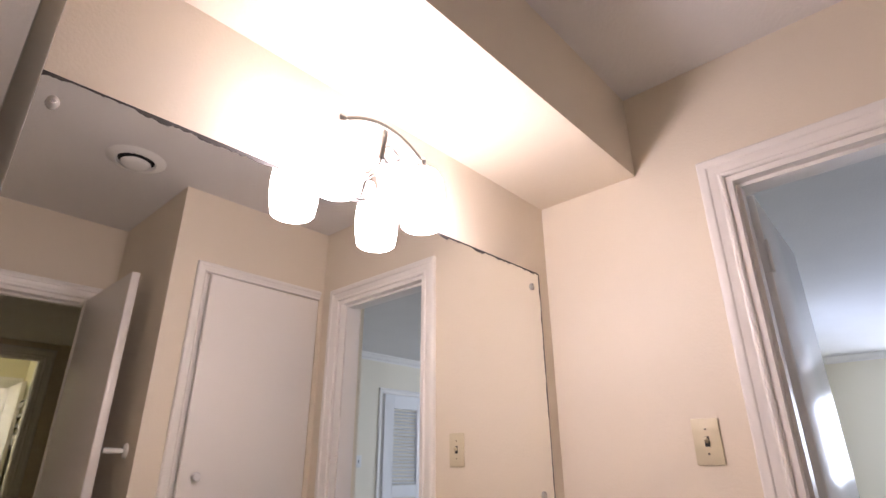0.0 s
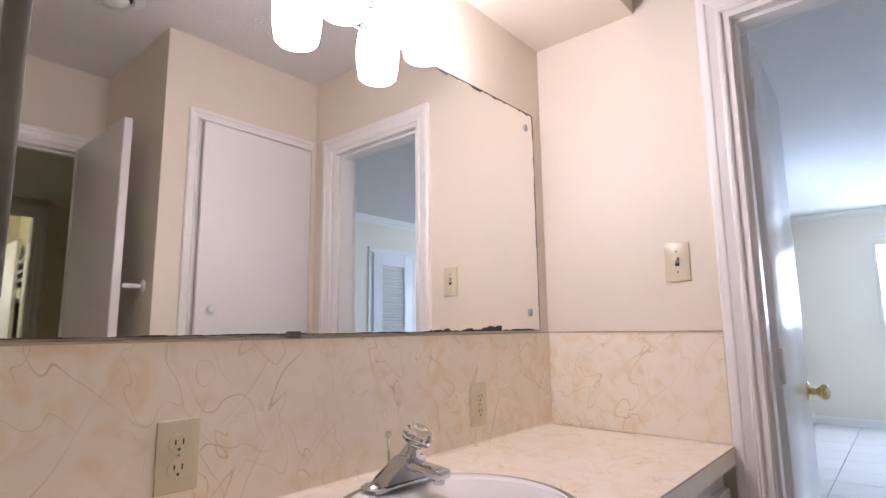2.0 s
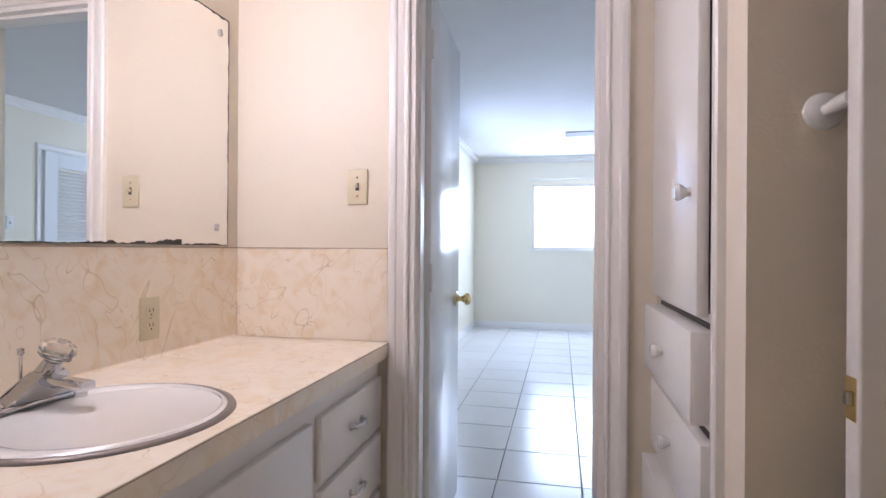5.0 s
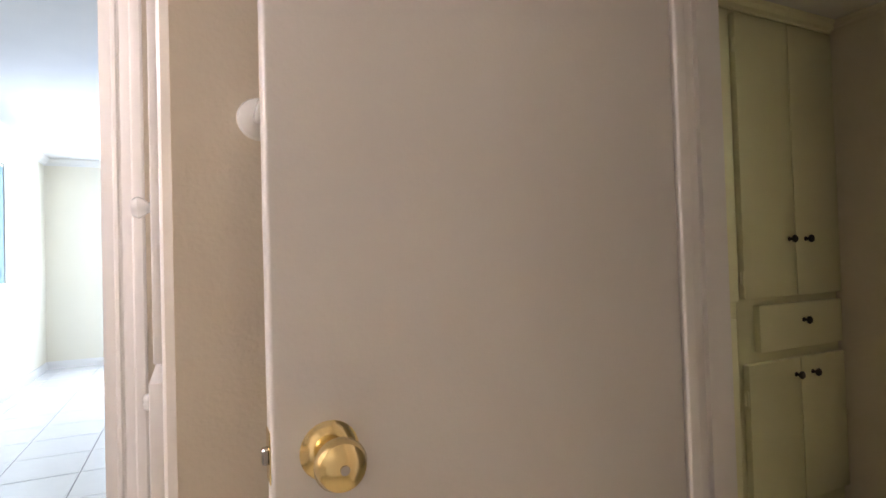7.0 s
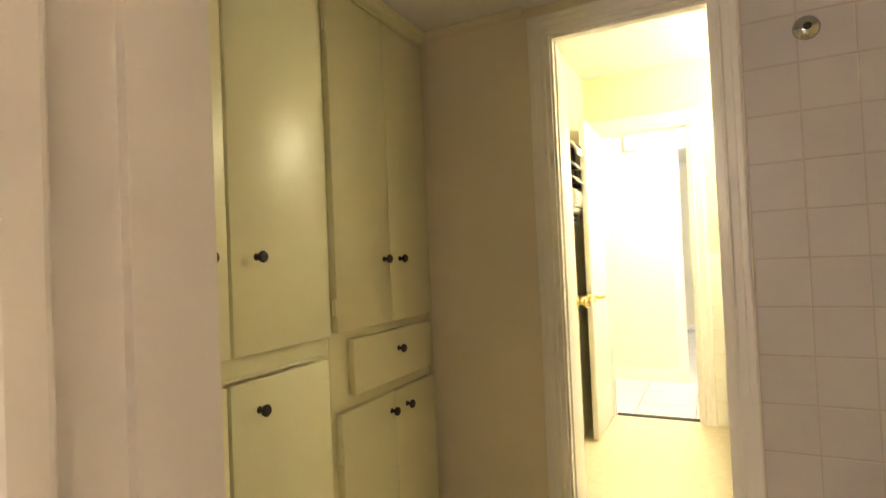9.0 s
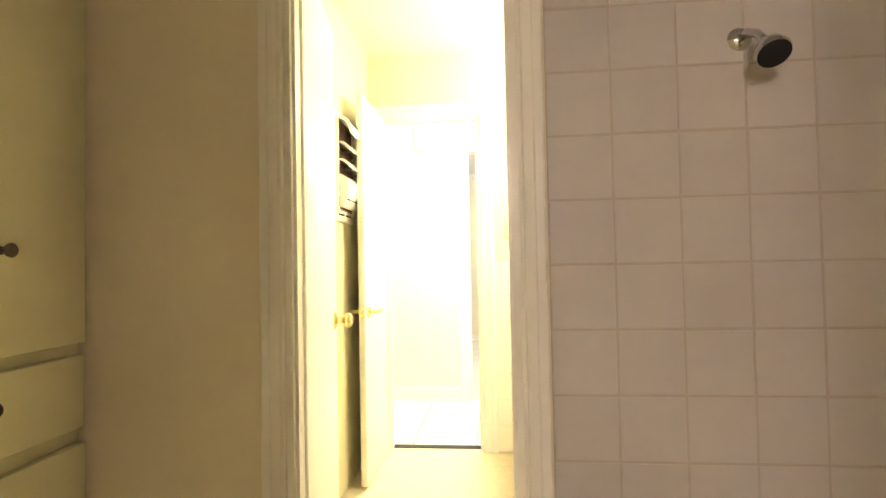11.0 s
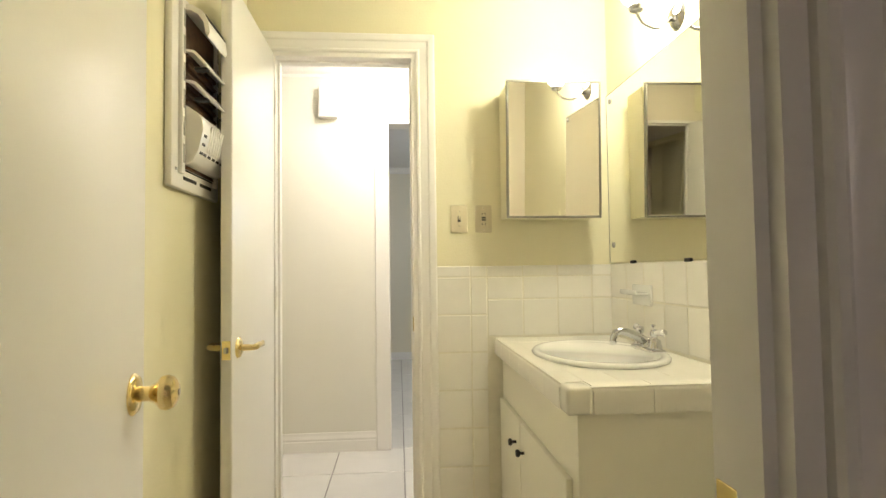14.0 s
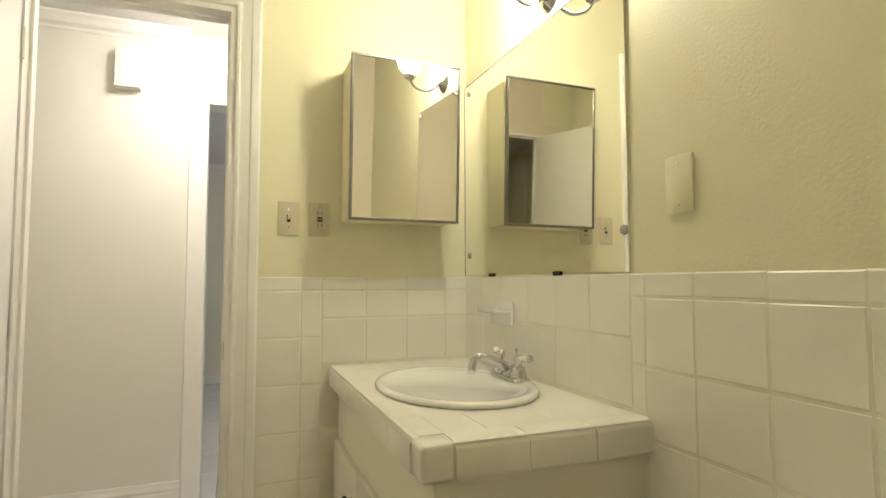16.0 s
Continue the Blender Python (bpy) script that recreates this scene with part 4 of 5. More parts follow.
for x in (0.99, 0.90, 0.81):
    TV = thing("shower_valve", pose(x, SW_Y, 0.495), "chrome shower valve with a round escutcheon on ivory tiles", "shower valve", "shower valves")
    part("escutcheon", lathe(B(), [(0.012, 0.022), (0.026, 0.016), (0.035, 0.0)], "y", steps=24), CHROME, TV, smooth=1)
    part("handle", lathe(B(), [(0.0, 0.06), (0.018, 0.058), (0.024, 0.048), (0.020, 0.036), (0.010, 0.03), (0.010, 0.018)], "y", steps=10), CHROME, TV)

# ---- washroom ----
W2 = thing("washroom_vanity", pose(0, 0, 0), "cream painted vanity cabinet with two doors under tiles", "vanity cabinet")
part("carcass", box(B(), X_M2 + 0.002, 1.222, Y_EX + 0.002, -4.982, 0.0, 0.775), CABWHITE, W2)
for a, b, ky in ((-5.90, -5.553, -5.605), (-5.545, -5.03, -5.485)):
    d = part("cabinet_door", box(B(), 1.222, 1.240, a, b, 0.09, 0.60, 0.003, 2), CABWHITE, W2)
    part("knob", lathe(B(), [(0.0, 0.047), (0.010, 0.046), (0.013, 0.040), (0.011, 0.035), (0.005, 0.031), (0.005, 0.017)], "x", (1.222, ky, 0.512), 16), DARKMETAL, d, "dark bronze knob")
for z in (0.20, 0.52):
    part("hinge", lathe(B(), [(0.004, z - 0.025), (0.005, z - 0.023), (0.005, z + 0.023), (0.004, z + 0.025)], "z", (1.236, -5.022, 0), 10), CABWHITE, W2)
KX, KY, KRX, KRY = 1.0, -5.43, 0.198, 0.262
C2 = thing("tiled_countertop", pose(0, 0, 0), "white tiled countertop with rounded edge tiles", "countertop")
part("bed", slab_with_hole(X_M2 + 0.002, 1.251, Y_EX + 0.002, -4.962, 0.777, 0.8393, KX, KY, KRX - 0.01, KRY - 0.01), TILE, C2, "white glazed tile bed round the sink", smooth=0)
basin("sink", KX, KY, 0.842, KRX, KRY, 0.12, "white oval self-rimming sink in the tiled counter", PORCELAIN, ring=False, forward=(0.022, 0, 0))

F2 = thing("faucet", pose(0.83, -5.43, 0.848, 0, 0, 0), "chrome washroom faucet with two white porcelain handles", "faucet")
part("base", box(B(), -0.026, 0.026, -0.078, 0.078, 0.0, 0.014, 0.007, 3), CHROME, F2)
part("body", lathe(B(), [(0.021, 0.012), (0.020, 0.024), (0.017, 0.036), (0.012, 0.044), (0.0, 0.047)], "z", steps=20), CHROME, F2, smooth=1)
sp2 = part("spout", tube(B(), [(0.0, 0, 0.026), (0.015, 0, 0.036), (0.045, 0, 0.050), (0.08, 0, 0.064), (0.105, 0, 0.068), (0.124, 0, 0.060), (0.132, 0, 0.044), (0.133, 0, 0.034)], [0.017, 0.016, 0.0145, 0.0125, 0.0115, 0.0115, 0.0115, 0.012], 14), CHROME, F2)
sp2.scale.x = 0.88
part("aerator", lathe(B(), [(0.0, 0.022), (0.010, 0.022), (0.0125, 0.026), (0.0125, 0.036)], "z", (0.133, 0, 0), 16), CHROME, sp2)
for s in (-1, 1):
    h = part("handle_base", lathe(B(), [(0.023, 0.012), (0.024, 0.018), (0.020, 0.030), (0.019, 0.040), (0.010, 0.046), (0.009, 0.052), (0.013, 0.058), (0.0145, 0.066), (0.012, 0.074), (0.0, 0.078)], "z", (0, s * 0.052, 0), 20), CHROME, F2, smooth=1)
    part("lever", tube(B(), [(0, s * 0.062, 0.066), (-0.004, s * 0.078, 0.068), (-0.008, s * 0.098, 0.070)], [0.0075, 0.0095, 0.0105], 12), PORCELAIN, h, "white porcelain lever")
    part("lever_cap", tube(B(), [(-0.008, s * 0.097, 0.070), (-0.0092, s * 0.104, 0.0707), (-0.0098, s * 0.107, 0.071)], [0.0112, 0.009, 0.003], 12), CHROME, h)
part("lift_rod", lathe(B(), [(0.003, 0.01), (0.003, 0.078), (0.0075, 0.081), (0.0075, 0.085), (0.0, 0.088)], "z", (-0.022, 0, 0), 10), CHROME, F2)

SD = thing("soap_dish", pose(X_M2 + 0.008, -5.62, 1.03), "white ceramic soap dish set in the wall tiles", "soap dish")
part("back", box(B(), 0, 0.010, -0.075, 0.075, -0.045, 0.03, 0.004, 2), PORCELAIN, SD)
bm = box(B(), 0.008, 0.06, -0.066, 0.066, -0.006, 0.004, 0.003, 2)
part("tray", bm, PORCELAIN, SD)
part("lip", box(B(), 0.056, 0.063, -0.066, 0.066, -0.004, 0.013, 0.003, 2), PORCELAIN, SD)

M2 = thing("wall_mirror_panel", pose(0, 0, 0), "frameless washroom mirror with worn edges over the tiles", "mirror")
part("glass", box(B(), X_M2 + 0.001, X_M2 + 0.0065, Y_EX + 0.004, -5.022, 1.146, 1.862), MIRROR, M2, smooth=0)
part("edge_line", box(B(), X_M2 + 0.0005, X_M2 + 0.0070, Y_EX + 0.004, -5.022, 1.862, 1.8645), TARNISH, M2)
part("edge_line", box(B(), X_M2 + 0.0005, X_M2 + 0.0070, Y_EX + 0.002, Y_EX + 0.0045, 1.146, 1.862), TARNISH, M2)
for y, z in ((-5.05, 1.845), (-5.035, 1.24), (-5.885, 1.83), (-5.885, 1.22)):
    part("clip", lathe(B(), [(0.011, 0.0066), (0.011, 0.010), (0.007, 0.012), (0.0, 0.013)], "x", (X_M2, y, z), 12), CLIP, M2, "clear plastic mirror clip")
for y in (-5.70, -5.305):
    part("bottom_clip", box(B(), X_M2, X_M2 + 0.012, y - 0.018, y + 0.018, 1.140, 1.152, 0.002), DARK, M2, "black mirror clip")

M3 = thing("medicine_cabinet", pose(0.84, Y_EX, 1.325), "mirrored medicine cabinet with a thin steel frame", "medicine cabinet")
part("body", box(B(), 0.006, 0.376, 0.001, 0.140, 0.006, 0.538), YELLOW, M3, "pale painted cabinet body")
fr = B()
for a in ((0, 0.382, 0, 0.009), (0, 0.382, 0.535, 0.544)):
    box(fr, a[0], a[1], -0.004, 0.013, a[2], a[3], 0.002, 1)
for a in ((0, 0.009), (0.373, 0.382)):
    box(fr, a[0], a[1], -0.004, 0.013, 0.009, 0.535, 0.002, 1)
md = part("frame", fr, DARKREFLECTSTEEL, M3, "thin steel door frame, slightly ajar")
md.matrix_basis = pose(0, 0.145, 0, -2.6, 0, 0)
part("door_glass", box(B(), 0.009, 0.373, 0.0, 0.010, 0.009, 0.535), MIRROR, md, smooth=0)

SC = thing("wall_sconce", pose(X_M2, -5.335, 1.935), "chrome wall sconce with a glowing frosted glass shade", "wall sconce")
part("backplate", lathe(B(), [(0.0, 0.026), (0.02, 0.024), (0.036, 0.014), (0.046, 0.004), (0.048, 0)], "x", steps=28), CHROME, SC, smooth=1)
part("arm", tube(B(), flowing([(0.02, 0, -0.004), (0.045, 0.003, -0.03), (0.08, 0.008, -0.045), (0.12, 0.015, -0.035), (0.142, 0.02, -0.01), (0.146, 0.022, 0.012)]), 0.0055, 12), CHROME, SC)
part("cup", lathe(B(), [(0.010, -0.004), (0.022, 0.002), (0.028, 0.016), (0.024, 0.022), (0.030, 0.030)], "z", (0.146, 0.022, 0), 22), CHROME, SC)
part("shade", lathe(B(), [(0.028, 0.026), (0.045, 0.045), (0.058, 0.08), (0.064, 0.12), (0.072, 0.155), (0.066, 0.155), (0.055, 0.11), (0.0, 0.06)], "z", (0.146, 0.022, 0), 28), SHADE_B, SC, "lit frosted glass shade", smooth=1.2)

wall_plate(pose(1.395, Y_EX, 1.337, 0, 0, 0), "switch", "ivory toggle light switch on the yellow wall", group="ivory wall plates")
wall_plate(pose(1.292, Y_EX, 1.337, 0, 0, 0), "gfci", "ivory outlet with test buttons on the yellow wall", group="ivory wall plates")
wall_plate(pose(X_M2, -4.875, 1.316, 0, 0, -90), "blank", "yellow painted blank cover plate on the wall", YELLOW, group="ivory wall plates")

# wall heater
WH = thing("wall_heater", pose(X_L2, -5.332, 1.355, 0, 0, 90), "white enamel wall heater with open louvres and rusty element", "wall heater")
WHH, WW = 0.545, 0.185
fr = B()
box(fr, -WW, WW, 0, 0.022, 0, WHH, 0.008, 2)
part("trim_plate", fr, WHITE, WH, "white enamel surround")
part("recess", box(B(), -0.125, 0.125, 0.020, 0.0245, 0.06, 0.50), HEATERBACK, WH, "rusty brown heating element")
for i in range(6):
    part("element_bar", lathe(B(), [(0.0, -0.115), (0.006, -0.115), (0.006, 0.115), (0.0, 0.115)], "x", (0, 0.031, 0.245 + 0.026 * i), 8), HEATERBACK, WH, "rusty heating coil")
for x in (-0.135, 0.135):
    ck = part("cheek", box(B(), x - 0.012, x + 0.012, 0.02, 0.034, 0.04, 0.515, 0.005, 2), WHITE, WH)
    for i in range(6):
        part("slot", box(B(), x - 0.006, x + 0.006, 0.0335, 0.0348, 0.07 + 0.075 * i, 0.122 + 0.075 * i, 0.0005), CLIP, ck, "pale slot in the side strip")
blade = [(0.022, 0.0), (0.052, -0.004), (0.060, -0.008), (0.090, -0.046), (0.086, -0.050), (0.056, -0.014), (0.048, -0.010), (0.022, -0.006)]
for z in (0.305, 0.39):
    lv = part("louvre", extrude_profile(B(), [(u, v + z) for u, v in blade], "x", -0.122, 0.122), WHITE, WH, "bent white enamel louvre", 0.4)
    for x in (-0.105, 0.105):
        part("louvre_foot", box(B(), x - 0.012, x + 0.012, 0.052, 0.088, z - 0.058, z - 0.049, 0.002), DARK, lv, "black louvre foot")
hood = [(0.020, 0.515), (0.048, 0.514), (0.076, 0.498), (0.092, 0.468), (0.096, 0.436), (0.090, 0.425), (0.084, 0.436), (0.080, 0.464), (0.066, 0.486), (0.046, 0.498), (0.020, 0.500)]
hd2 = part("hood", extrude_profile(B(), hood, "x", -0.123, 0.123), WHITE, WH, "rounded slotted hood", 0.7)
for i in range(7):
    x = -0.099 + 0.033 * i
    sl = part("slot", box(B(), x - 0.010, x + 0.010, -0.001, 0.001, -0.012, 0.012, 0.0008), DARK, hd2)
    sl.matrix_basis = pose(0, 0.0850, 0.483, 28, 0, 0)
pan = [(0.020, 0.235), (0.040, 0.228), (0.066, 0.210), (0.078, 0.190), (0.080, 0.165), (0.068, 0.110), (0.052, 0.078), (0.040, 0.070), (0.020, 0.070)]
pn = part("lower_grille", extrude_profile(B(), pan, "x", -0.123, 0.123), WHITE, WH, "bulged lower grille with ribs and slots", 0.7)
for i in range(8):
    x = -0.063 + 0.018 * i
    rb = part("rib", box(B(), x - 0.003, x + 0.003, -0.002, 0.004, -0.038, 0.038, 0.001), WHITE, pn)
    rb.matrix_basis = pose(0, 0.0755, 0.150, -11, 0, 0)
for j, (y, z) in enumerate(((0.0655, 0.1045), (0.0715, 0.128), (0.077, 0.152))):
    for x in (-0.1, 0.098) + ((-0.07, -0.035, 0.0, 0.035, 0.07) if j == 0 else ()):
        sl = part("slot", box(B(), x - 0.011, x + 0.011, -0.001, 0.0012, -0.004, 0.004, 0.0008), DARK, pn)
        sl.matrix_basis = pose(0, y, z, -13, 0, 0)
for x in (-0.062, 0.062):
    part("vent_slot", box(B(), x - 0.048, x + 0.048, 0.021, 0.0235, 0.028, 0.038, 0.002), DARK, WH)
part("seam", box(B(), -0.12, 0.12, 0.021, 0.0232, 0.054, 0.058, 0.0005), DARK, WH)
for x in (-0.16, 0.16):
    part("screw", lathe(B(), [(0.005, 0.021), (0.005, 0.0235), (0.0, 0.0245)], "y", (x, 0, 0.05), 10), STEEL, WH)

# toilet in the corner behind the washroom door
TO = thing("toilet", pose(X_M2 + 0.012, -4.475, 0), "white porcelain toilet with a flat tank lid against the tiles", "toilet")
part("tank", box(B(), 0.0, 0.18, -0.215, 0.215, 0.38, 0.725, 0.025, 3), PORCELAIN, TO)
part("tank_lid", box(B(), -0.004, 0.195, -0.228, 0.228, 0.726, 0.758, 0.012, 3), PORCELAIN, TO)
part("bowl", lathe(B(), [(0.11, 0.0), (0.12, 0.04), (0.10, 0.18), (0.17, 0.34), (0.185, 0.385), (0.16, 0.39), (0.0, 0.25)], "z", (0.36, 0, 0), 32, (1.25, 1)), PORCELAIN, TO, smooth=1.2)
part("seat", lathe(B(), [(0.19, 0.39), (0.192, 0.41), (0.18, 0.418), (0.0, 0.42)], "z", (0.36, 0, 0), 32, (1.2, 1)), PORCELAIN, TO)

# ---- hall ----
CB = thing("door_chime", pose(2.085, Y_HALL, 2.11), "white boxy door chime on the hall wall", "door chime")
part("box", box(B(), -0.055, 0.055, 0, 0.052, 0.0, 0.19, 0.004, 2), WHITEPLASTIC, CB)
part("base_lip", box(B(), -0.058, 0.058, 0, 0.056, -0.008, 0.0, 0.002), WHITEPLASTIC, CB)
HL = thing("ceiling_light", pose(1.62, -6.62, CEILING), "glowing glass ceiling light in the hall", "ceiling light")
part("canopy", lathe(B(), [(0.0, -0.0005), (0.14, -0.0005), (0.15, -0.022), (0.14, -0.03)], "z", steps=32), WHITE, HL)
part("globe", lathe(B(), [(0.138, -0.025), (0.145, -0.05), (0.12, -0.095), (0.07, -0.12), (0.0, -0.128)], "z", steps=32), SHADE_H, HL, "lit glass bowl", smooth=1.2)

# ---- bedroom ----
def window(name, along, a0, a1, z0, z1, plane, out, label, rows):
    """A framed window in its opening: frame, sash bars, sill and panes. out points from the room to the outside."""
    ob = new(name)
    tagged(ob, label, "window", kind="structure")

    def bar(pname, c0, c1, d0, d1, s0, s1, mat, parent):
        lo, hi = sorted((plane + out * d0, plane + out * d1))
        return part(pname, box(B(), c0, c1, lo, hi, s0, s1, 0.002) if along == "x" else box(B(), lo, hi, c0, c1, s0, s1, 0.002), mat, parent)
    bar("window_frame", a0, a0 + 0.035, 0.04, 0.09, z0, z1, WHITE, ob)
    bar("window_frame", a1 - 0.035, a1, 0.04, 0.09, z0, z1, WHITE, ob)
    bar("window_frame", a0 + 0.035, a1 - 0.035, 0.04, 0.09, z1 - 0.035, z1, WHITE, ob)
    bar("window_frame", a0 + 0.035, a1 - 0.035, 0.04, 0.09, z0, z0 + 0.035, WHITE, ob)
    if rows > 1:
        bar("sash_bar", a0 + 0.035, a1 - 0.035, 0.05, 0.08, (z0 + z1) / 2 - 0.015, (z0 + z1) / 2 + 0.015, WHITE, ob)
    bar("window_sill", a0 - 0.02, a1 + 0.02, -0.02, 0.04, z0 - 0.022, z0 - 0.001, WHITE, ob)
    return ob


window("window_1", "y", *WIN, BX1, 1, "white framed bedroom window, bright with daylight", 1)
window("window_2", "x", *SWIN, BY1, 1, "white framed bedroom window behind a drawn blue shade", 2)
structure("backdrop_far_window", box(B(), BX1 + 0.45, BX1 + 0.47, -3.2, 0.6, 0.3, 3.0), DAY, "overexposed daylight outside the bedroom window", "backdrop")
SDB = thing("window_shade", pose(0, 0, 0), "drawn blue-grey fabric shade in the side window", "window shade")
part("fabric", box(B(), SWIN[0] + 0.005, SWIN[1] - 0.005, BY1 + 0.012, BY1 + 0.018, SWIN[2] + 0.004, SWIN[3] - 0.03), BLIND, SDB)
part("roller", lathe(B(), [(0.0, SWIN[0] + 0.004), (0.014, SWIN[0] + 0.004), (0.014, SWIN[1] - 0.004), (0.0, SWIN[1] - 0.004)], "x", (0, BY1 + 0.02, SWIN[3] - 0.018), 14), WHITEPLASTIC, SDB)
CR = thing("curtain_rod", pose(BX1 - 0.05, -0.63, 2.125), "thin white curtain rod over the bedroom window", "curtain rod")
part("rod", tube(B(), [(0, 0.0, 0), (0, -0.7, 0), (0, -1.42, 0)], 0.008, 8), WHITE, CR)
for y in (-0.01, -1.41):
    part("bracket", box(B(), -0.004, 0.05, y - 0.008, y + 0.008, -0.012, 0.010, 0.002), WHITE, CR)

FN = thing("ceiling_fan", pose(5.62, -1.86, CEILING), "ceiling fan with dark blades at rest in the bedroom", "ceiling fan")
part("canopy", lathe(B(), [(0.0, -0.0005), (0.07, -0.0005), (0.065, -0.04), (0.02, -0.055)], "z", steps=24), WHITE, FN)
part("downrod", lathe(B(), [(0.012, -0.05), (0.012, -0.20)], "z", steps=12), WHITE, FN)
part("motor", lathe(B(), [(0.02, -0.19), (0.10, -0.20), (0.13, -0.24), (0.13, -0.30), (0.09, -0.335), (0.0, -0.34)], "z", steps=28), WHITE, FN)
for i in range(4):
    bm = box(B(), 0.17, 0.74, -0.065, 0.065, -0.004, 0.004, 0.003)
    bmesh.ops.rotate(bm, verts=bm.verts, cent=(0, 0, 0), matrix=Matrix.Rotation(radians(4), 3, "X"))
    bl = part("blade", bm, WOODDARK, FN)
    bl.matrix_basis = pose(0, 0, -0.335, 0, 0, 88 + 90 * i)
    part("blade_arm", box(B(), 0.09, 0.20, -0.015, 0.015, 0.002, 0.012, 0.002), WHITE, bl)

casing("trim_bedroom_closet", "x", 5.10, 5.74, 2.03, BY0, 1, 0.06, "white casing round the louvred closet door")
LD5 = thing("louvred_door", pose(5.10, BY0 + 0.002, 0), "white louvred closet door with a brass knob", "door")
for a, b, z0, z1 in ((0.004, 0.14, 0.01, 2.025), (0.50, 0.636, 0.01, 2.025), (0.14, 0.50, 1.88, 2.025), (0.14, 0.50, 0.98, 1.10), (0.14, 0.50, 0.01, 0.20)):
    part("frame_rail", box(B(), a, b, 0.0, 0.032, z0, z1, 0.002), BLUEWHITE, LD5)
me = None
for z0, z1 in ((0.20, 0.98), (1.10, 1.88)):
    k = int((z1 - z0) / 0.035)
    for i in range(k):
        if me is None:
            bm = box(B(), 0.14, 0.50, 0.004, 0.030, -0.003, 0.003)
            bmesh.ops.rotate(bm, verts=bm.verts, cent=(0, 0.017, 0), matrix=Matrix.Rotation(radians(-38), 3, "X"))
            s = part("slat", bm, BLUEWHITE, LD5)
            me = s.data
        else:
            s = new("slat", me)
            s.parent = LD5
        s.matrix_basis = pose(0, 0, z0 + 0.02 + i * (z1 - z0 - 0.02) / k)
door_knob(LD5, 0.57, 0.032, 0.93, 1)
wall_plate(pose(4.80, BY0, 1.33, 0, 0, 0), "switch", "white light switch on the bedroom wall", WHITEPLASTIC, group="white wall plates")


# ---- tiles, piece by piece ----
TILE_MESH = {}


def tile_piece(parent, mat, key, size, m, round_edge=0.003):
    """One tile: size is (across, thick, high), its back face centred on the local origin, standing off to +y."""
    k = (mat.name, tuple(round(s, 3) for s in size))
    if k not in TILE_MESH:
        w, t, h = size
        bm = B()
        e = min(round_edge, t * 0.6)
        lo = [bm.verts.new(p) for p in ((-w / 2, 0, -h / 2), (w / 2, 0, -h / 2), (w / 2, 0, h / 2), (-w / 2, 0, h / 2))]
        mid = [bm.verts.new((v.co.x, t - e, v.co.z)) for v in lo]
        top = [bm.verts.new((v.co.x - math.copysign(e, v.co.x), t, v.co.z - math.copysign(e, v.co.z))) for v in lo]
        for a, b in ((lo, mid), (mid, top)):
            for i in range(4):
                bm.faces.new((a[i], a[(i + 1) % 4], b[(i + 1) % 4], b[i]))
        bm.faces.new(top)
        bmesh.ops.recalc_face_normals(bm, faces=bm.faces)
        me = bpy.data.meshes.new(key)
        bm.to_mesh(me)
        bm.free()
        me.materials.append(mat)
        TILE_MESH[k] = me
    ob = new("tile", TILE_MESH[k])
    ob.parent = parent
    ob.matrix_basis = m
    return ob


def tile_field(parent, mat, cols, rows, place, gap=0.0025, thick=0.006, jitter=0.0005, seed=0, gap_u=None):
    """Tiles between the column lines and row lines; place(u, v) gives the pose of a tile centred there."""
    rnd = random.Random(seed)
    for a, b in zip(cols, cols[1:]):
        for c, d in zip(rows, rows[1:]):
            m = place((a + b) / 2, (c + d) / 2) @ pose(rnd.uniform(-jitter, jitter), rnd.uniform(-jitter, 0), rnd.uniform(-jitter, jitter), rnd.uniform(-0.3, 0.3), 0, rnd.uniform(-0.3, 0.3))
            tile_piece(parent, mat, "tile", (abs(b - a) - (gap if gap_u is None else gap_u), thick, abs(d - c) - gap), m)


def tile_wall(name, bm, label, mat=GROUT):
    return structure(name, bm, mat, label, "tiled wall")


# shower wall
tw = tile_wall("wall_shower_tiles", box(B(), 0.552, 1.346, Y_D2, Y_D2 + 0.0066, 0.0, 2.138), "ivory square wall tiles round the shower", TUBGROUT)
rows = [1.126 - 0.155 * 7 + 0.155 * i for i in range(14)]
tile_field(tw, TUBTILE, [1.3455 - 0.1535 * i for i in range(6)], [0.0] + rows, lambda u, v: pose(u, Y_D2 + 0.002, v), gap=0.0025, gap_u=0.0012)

# hall-door wall of the washroom
tw = tile_wall("wall_washroom_tiles", box(B(), X_M2 + 0.001, 1.502, Y_EX, Y_EX + 0.0066, 0.0, 1.138), "white glazed wainscot tiles beside the hall door")
tile_field(tw, TILE, [1.502, 1.351, 1.282], [1.141, 1.094, 0.938, 0.783, 0.628, 0.473, 0.318, 0.163, 0.008], lambda u, v: pose(u, Y_EX + 0.002, v), seed=1, gap_u=0.0015)
tile_field(tw, TILE, [1.282, 1.130, 0.982, 0.833, 0.745], [1.141, 1.094, 1.0, 0.846], lambda u, v: pose(u, Y_EX + 0.002, v), seed=2, gap_u=0.0015)
# mirror wall of the washroom
tw = tile_wall("wall_washroom_mirror_tiles", box(B(), X_M2, X_M2 + 0.0066, Y_EX + 0.007, Y_D2B - 0.002, 0.0, 1.138), "white glazed wainscot tiles under the washroom mirror")
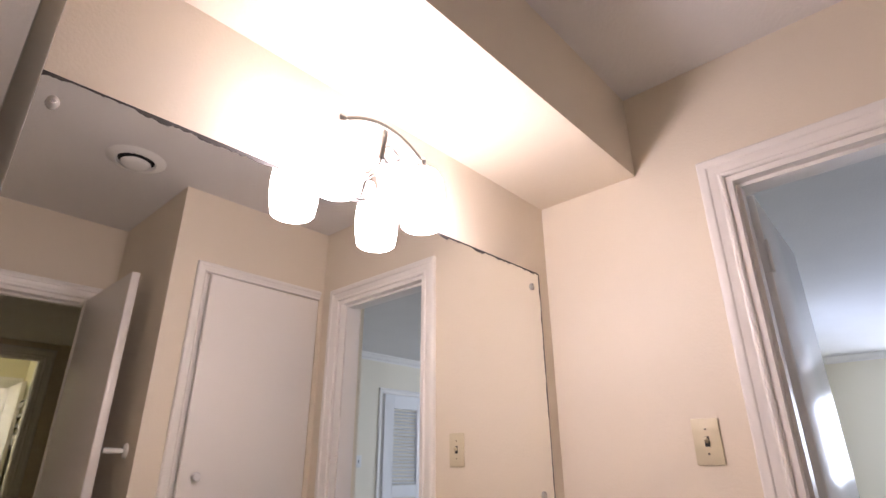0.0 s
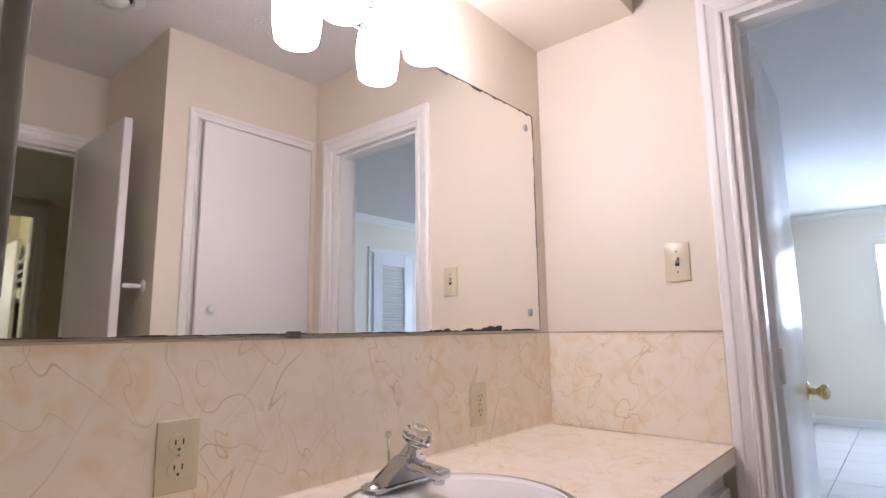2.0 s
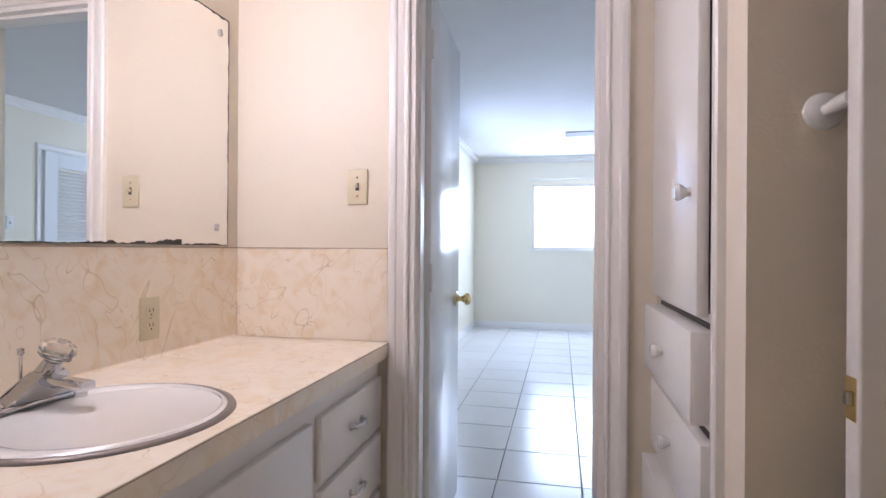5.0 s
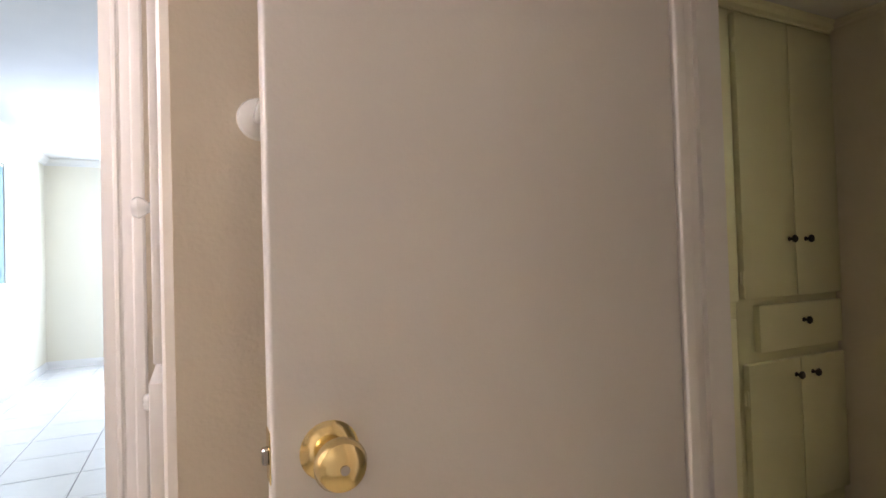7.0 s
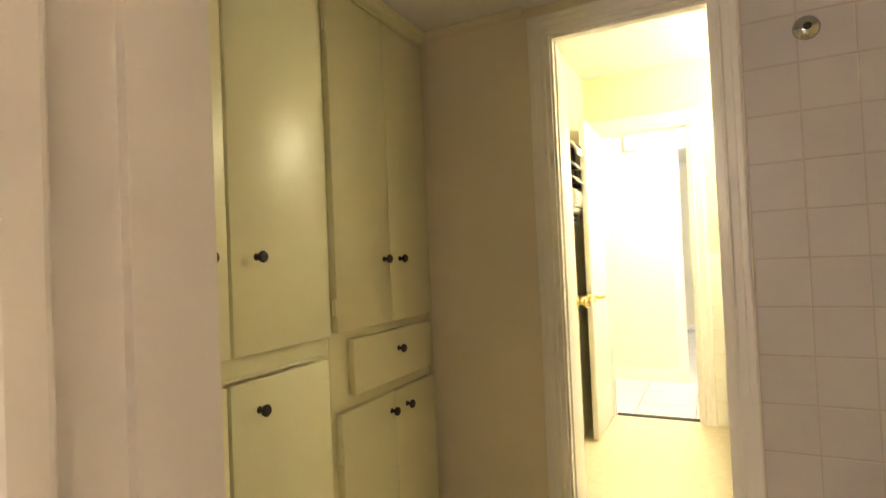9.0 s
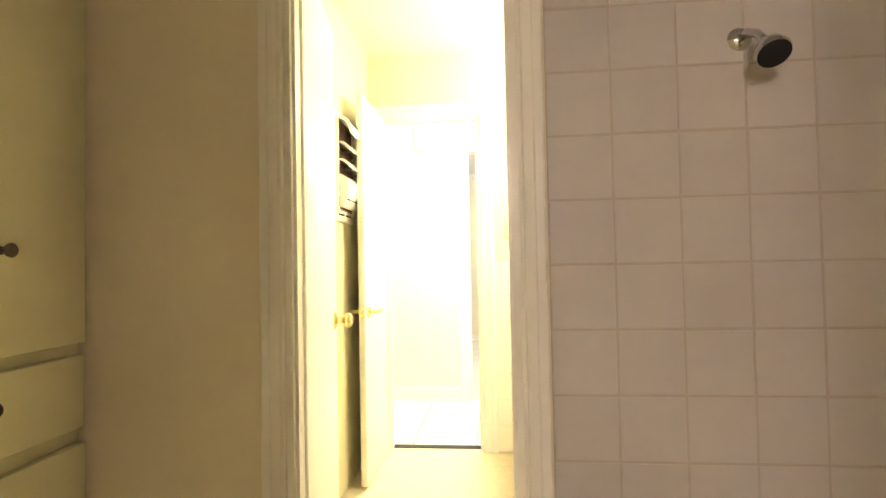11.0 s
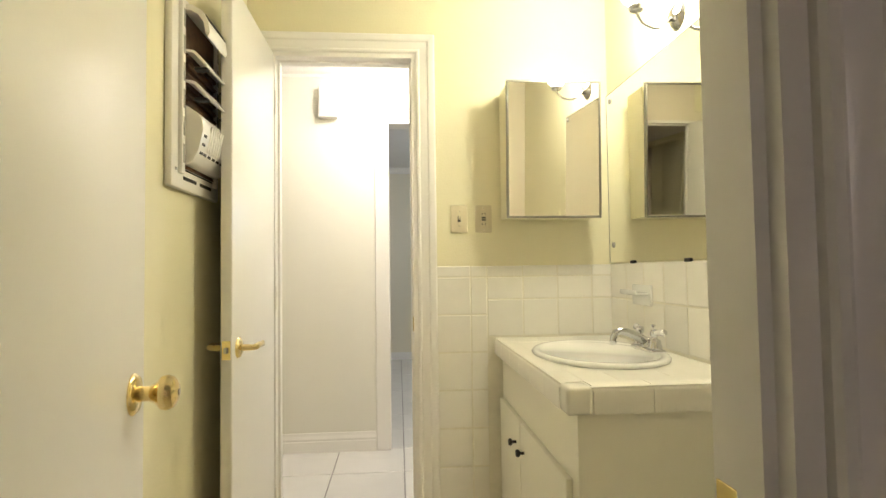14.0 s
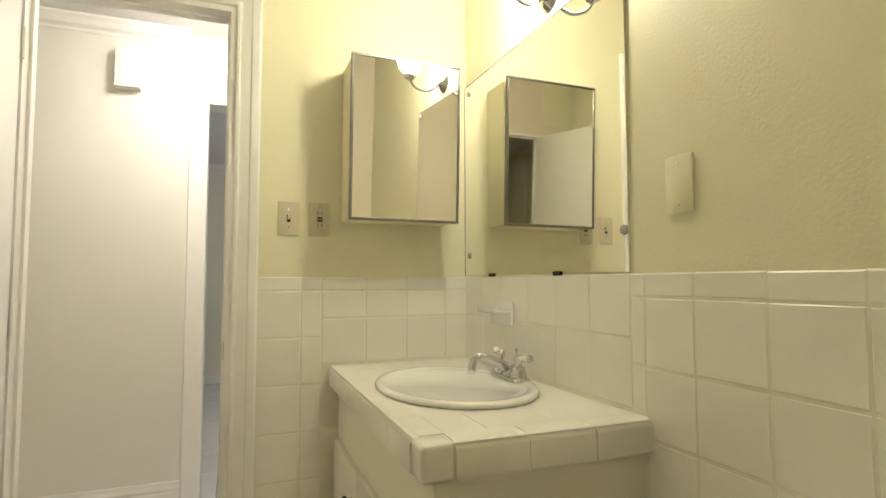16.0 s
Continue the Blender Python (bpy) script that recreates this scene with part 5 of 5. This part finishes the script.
tile_field(tw, TILE, [-5.92, -5.765, -5.615, -5.465, -5.315, -5.165, -5.018], [1.143, 1.0, 0.846], lambda u, v: pose(X_M2 + 0.002, u, v, 0, 0, -90), seed=3, gap_u=0.0015)
cols = [-5.018, -4.975] + [-4.844 + 0.15 * i for i in range(6)]
tile_field(tw, TILE, cols, [1.143, 1.092, 0.945, 0.797, 0.649, 0.501, 0.353, 0.205, 0.057], lambda u, v: pose(X_M2 + 0.002, u, v, 0, 0, -90), seed=4, gap_u=0.0015)

# counter tiles: field and rounded edge pieces
tile_field(C2, TILE, [Y_EX + 0.006, -5.78, -5.63, -5.48, -5.33, -5.18, -5.03], [X_M2 + 0.01, 0.80], lambda u, v: pose(v, u, 0.833, 90, 0, 90), gap=0.003, seed=5)


def counter_top_tiles():
    """Field tiles round the sink, left out where the sink's rim lies, and the rounded nosing round the two open edges."""
    for i in range(6):
        y0 = -5.92 + 0.15 * i
        for j, (x0, x1) in enumerate(((0.80, 0.95), (0.95, 1.10), (1.10, 1.19))):
            cx, cy = (x0 + x1) / 2, y0 + 0.075
            if ((cx - KX) / (KRX + 0.06)) ** 2 + ((cy - KY) / (KRY + 0.06)) ** 2 < 1:
                continue
            tile_piece(C2, TILE, "tile", (0.147, 0.009, x1 - x0 - 0.003), pose(cx, cy, 0.831, 90, 0, 90))
    prof = [(0.0, 0.0), (0.0, 0.008), (0.045, 0.008), (0.058, 0.004), (0.065, -0.006), (0.065, -0.058), (0.056, -0.060), (0.056, 0.0)]

    def nosing(length):
        return extrude_profile(B(), prof, "x", -length / 2 + 0.0008, length / 2 - 0.0008)
    bm = nosing(0.15)
    first = part("edge_tile", bm, TILE, C2, smooth=0.7)
    first.matrix_basis = pose(1.19, -5.845, 0.833, 0, 0, -90)
    for i in range(1, 6):
        o = new("edge_tile", first.data)
        o.parent = C2
        o.matrix_basis = pose(1.19, -5.845 + 0.15 * i, 0.833, 0, 0, -90)
    for i in range(3):
        o = new("edge_tile", first.data)
        o.parent = C2
        o.matrix_basis = pose(1.115 - 0.15 * i, -5.022, 0.833, 0, 0, 0)
    part("corner_tile", box(B(), 1.1908, 1.2555, -5.0215, -4.9565, 0.773, 0.8412, 0.010, 3), TILE, C2)


counter_top_tiles()


def floor_tiles(name, x0, x1, y0, y1, ox, oy, label, hide=None):
    fl = structure(name, box(B(), x0, x1, y0, y1, -0.08, -0.004), FLOORGROUT, label, "floor")
    p = 0.402
    i0, i1 = math.floor((x0 - ox) / p), math.ceil((x1 - ox) / p)
    j0, j1 = math.floor((y0 - oy) / p), math.ceil((y1 - oy) / p)
    for i in range(i0, i1):
        for j in range(j0, j1):
            a, b = max(x0, ox + i * p), min(x1, ox + (i + 1) * p)
            c, d = max(y0, oy + j * p), min(y1, oy + (j + 1) * p)
            if b - a > 0.02 and d - c > 0.02:
                tile_piece(fl, FLOORTILE, "tile", (b - a - 0.006, 0.006, d - c - 0.006), pose((a + b) / 2, (c + d) / 2, -0.006, 90, 0, 0), 0.0025)
    return fl


floor_tiles("floor_hall", 0.1, 3.6, -10.6, Y_EXB - 0.01, 2.03, -6.77, "white square ceramic tiles with grey grout in the hall")
floor_tiles("floor_bedroom", X_SW + 0.1, BX1, BY0, BY1, 3.589, -0.79, "white square ceramic tiles with grey grout in the bedroom")
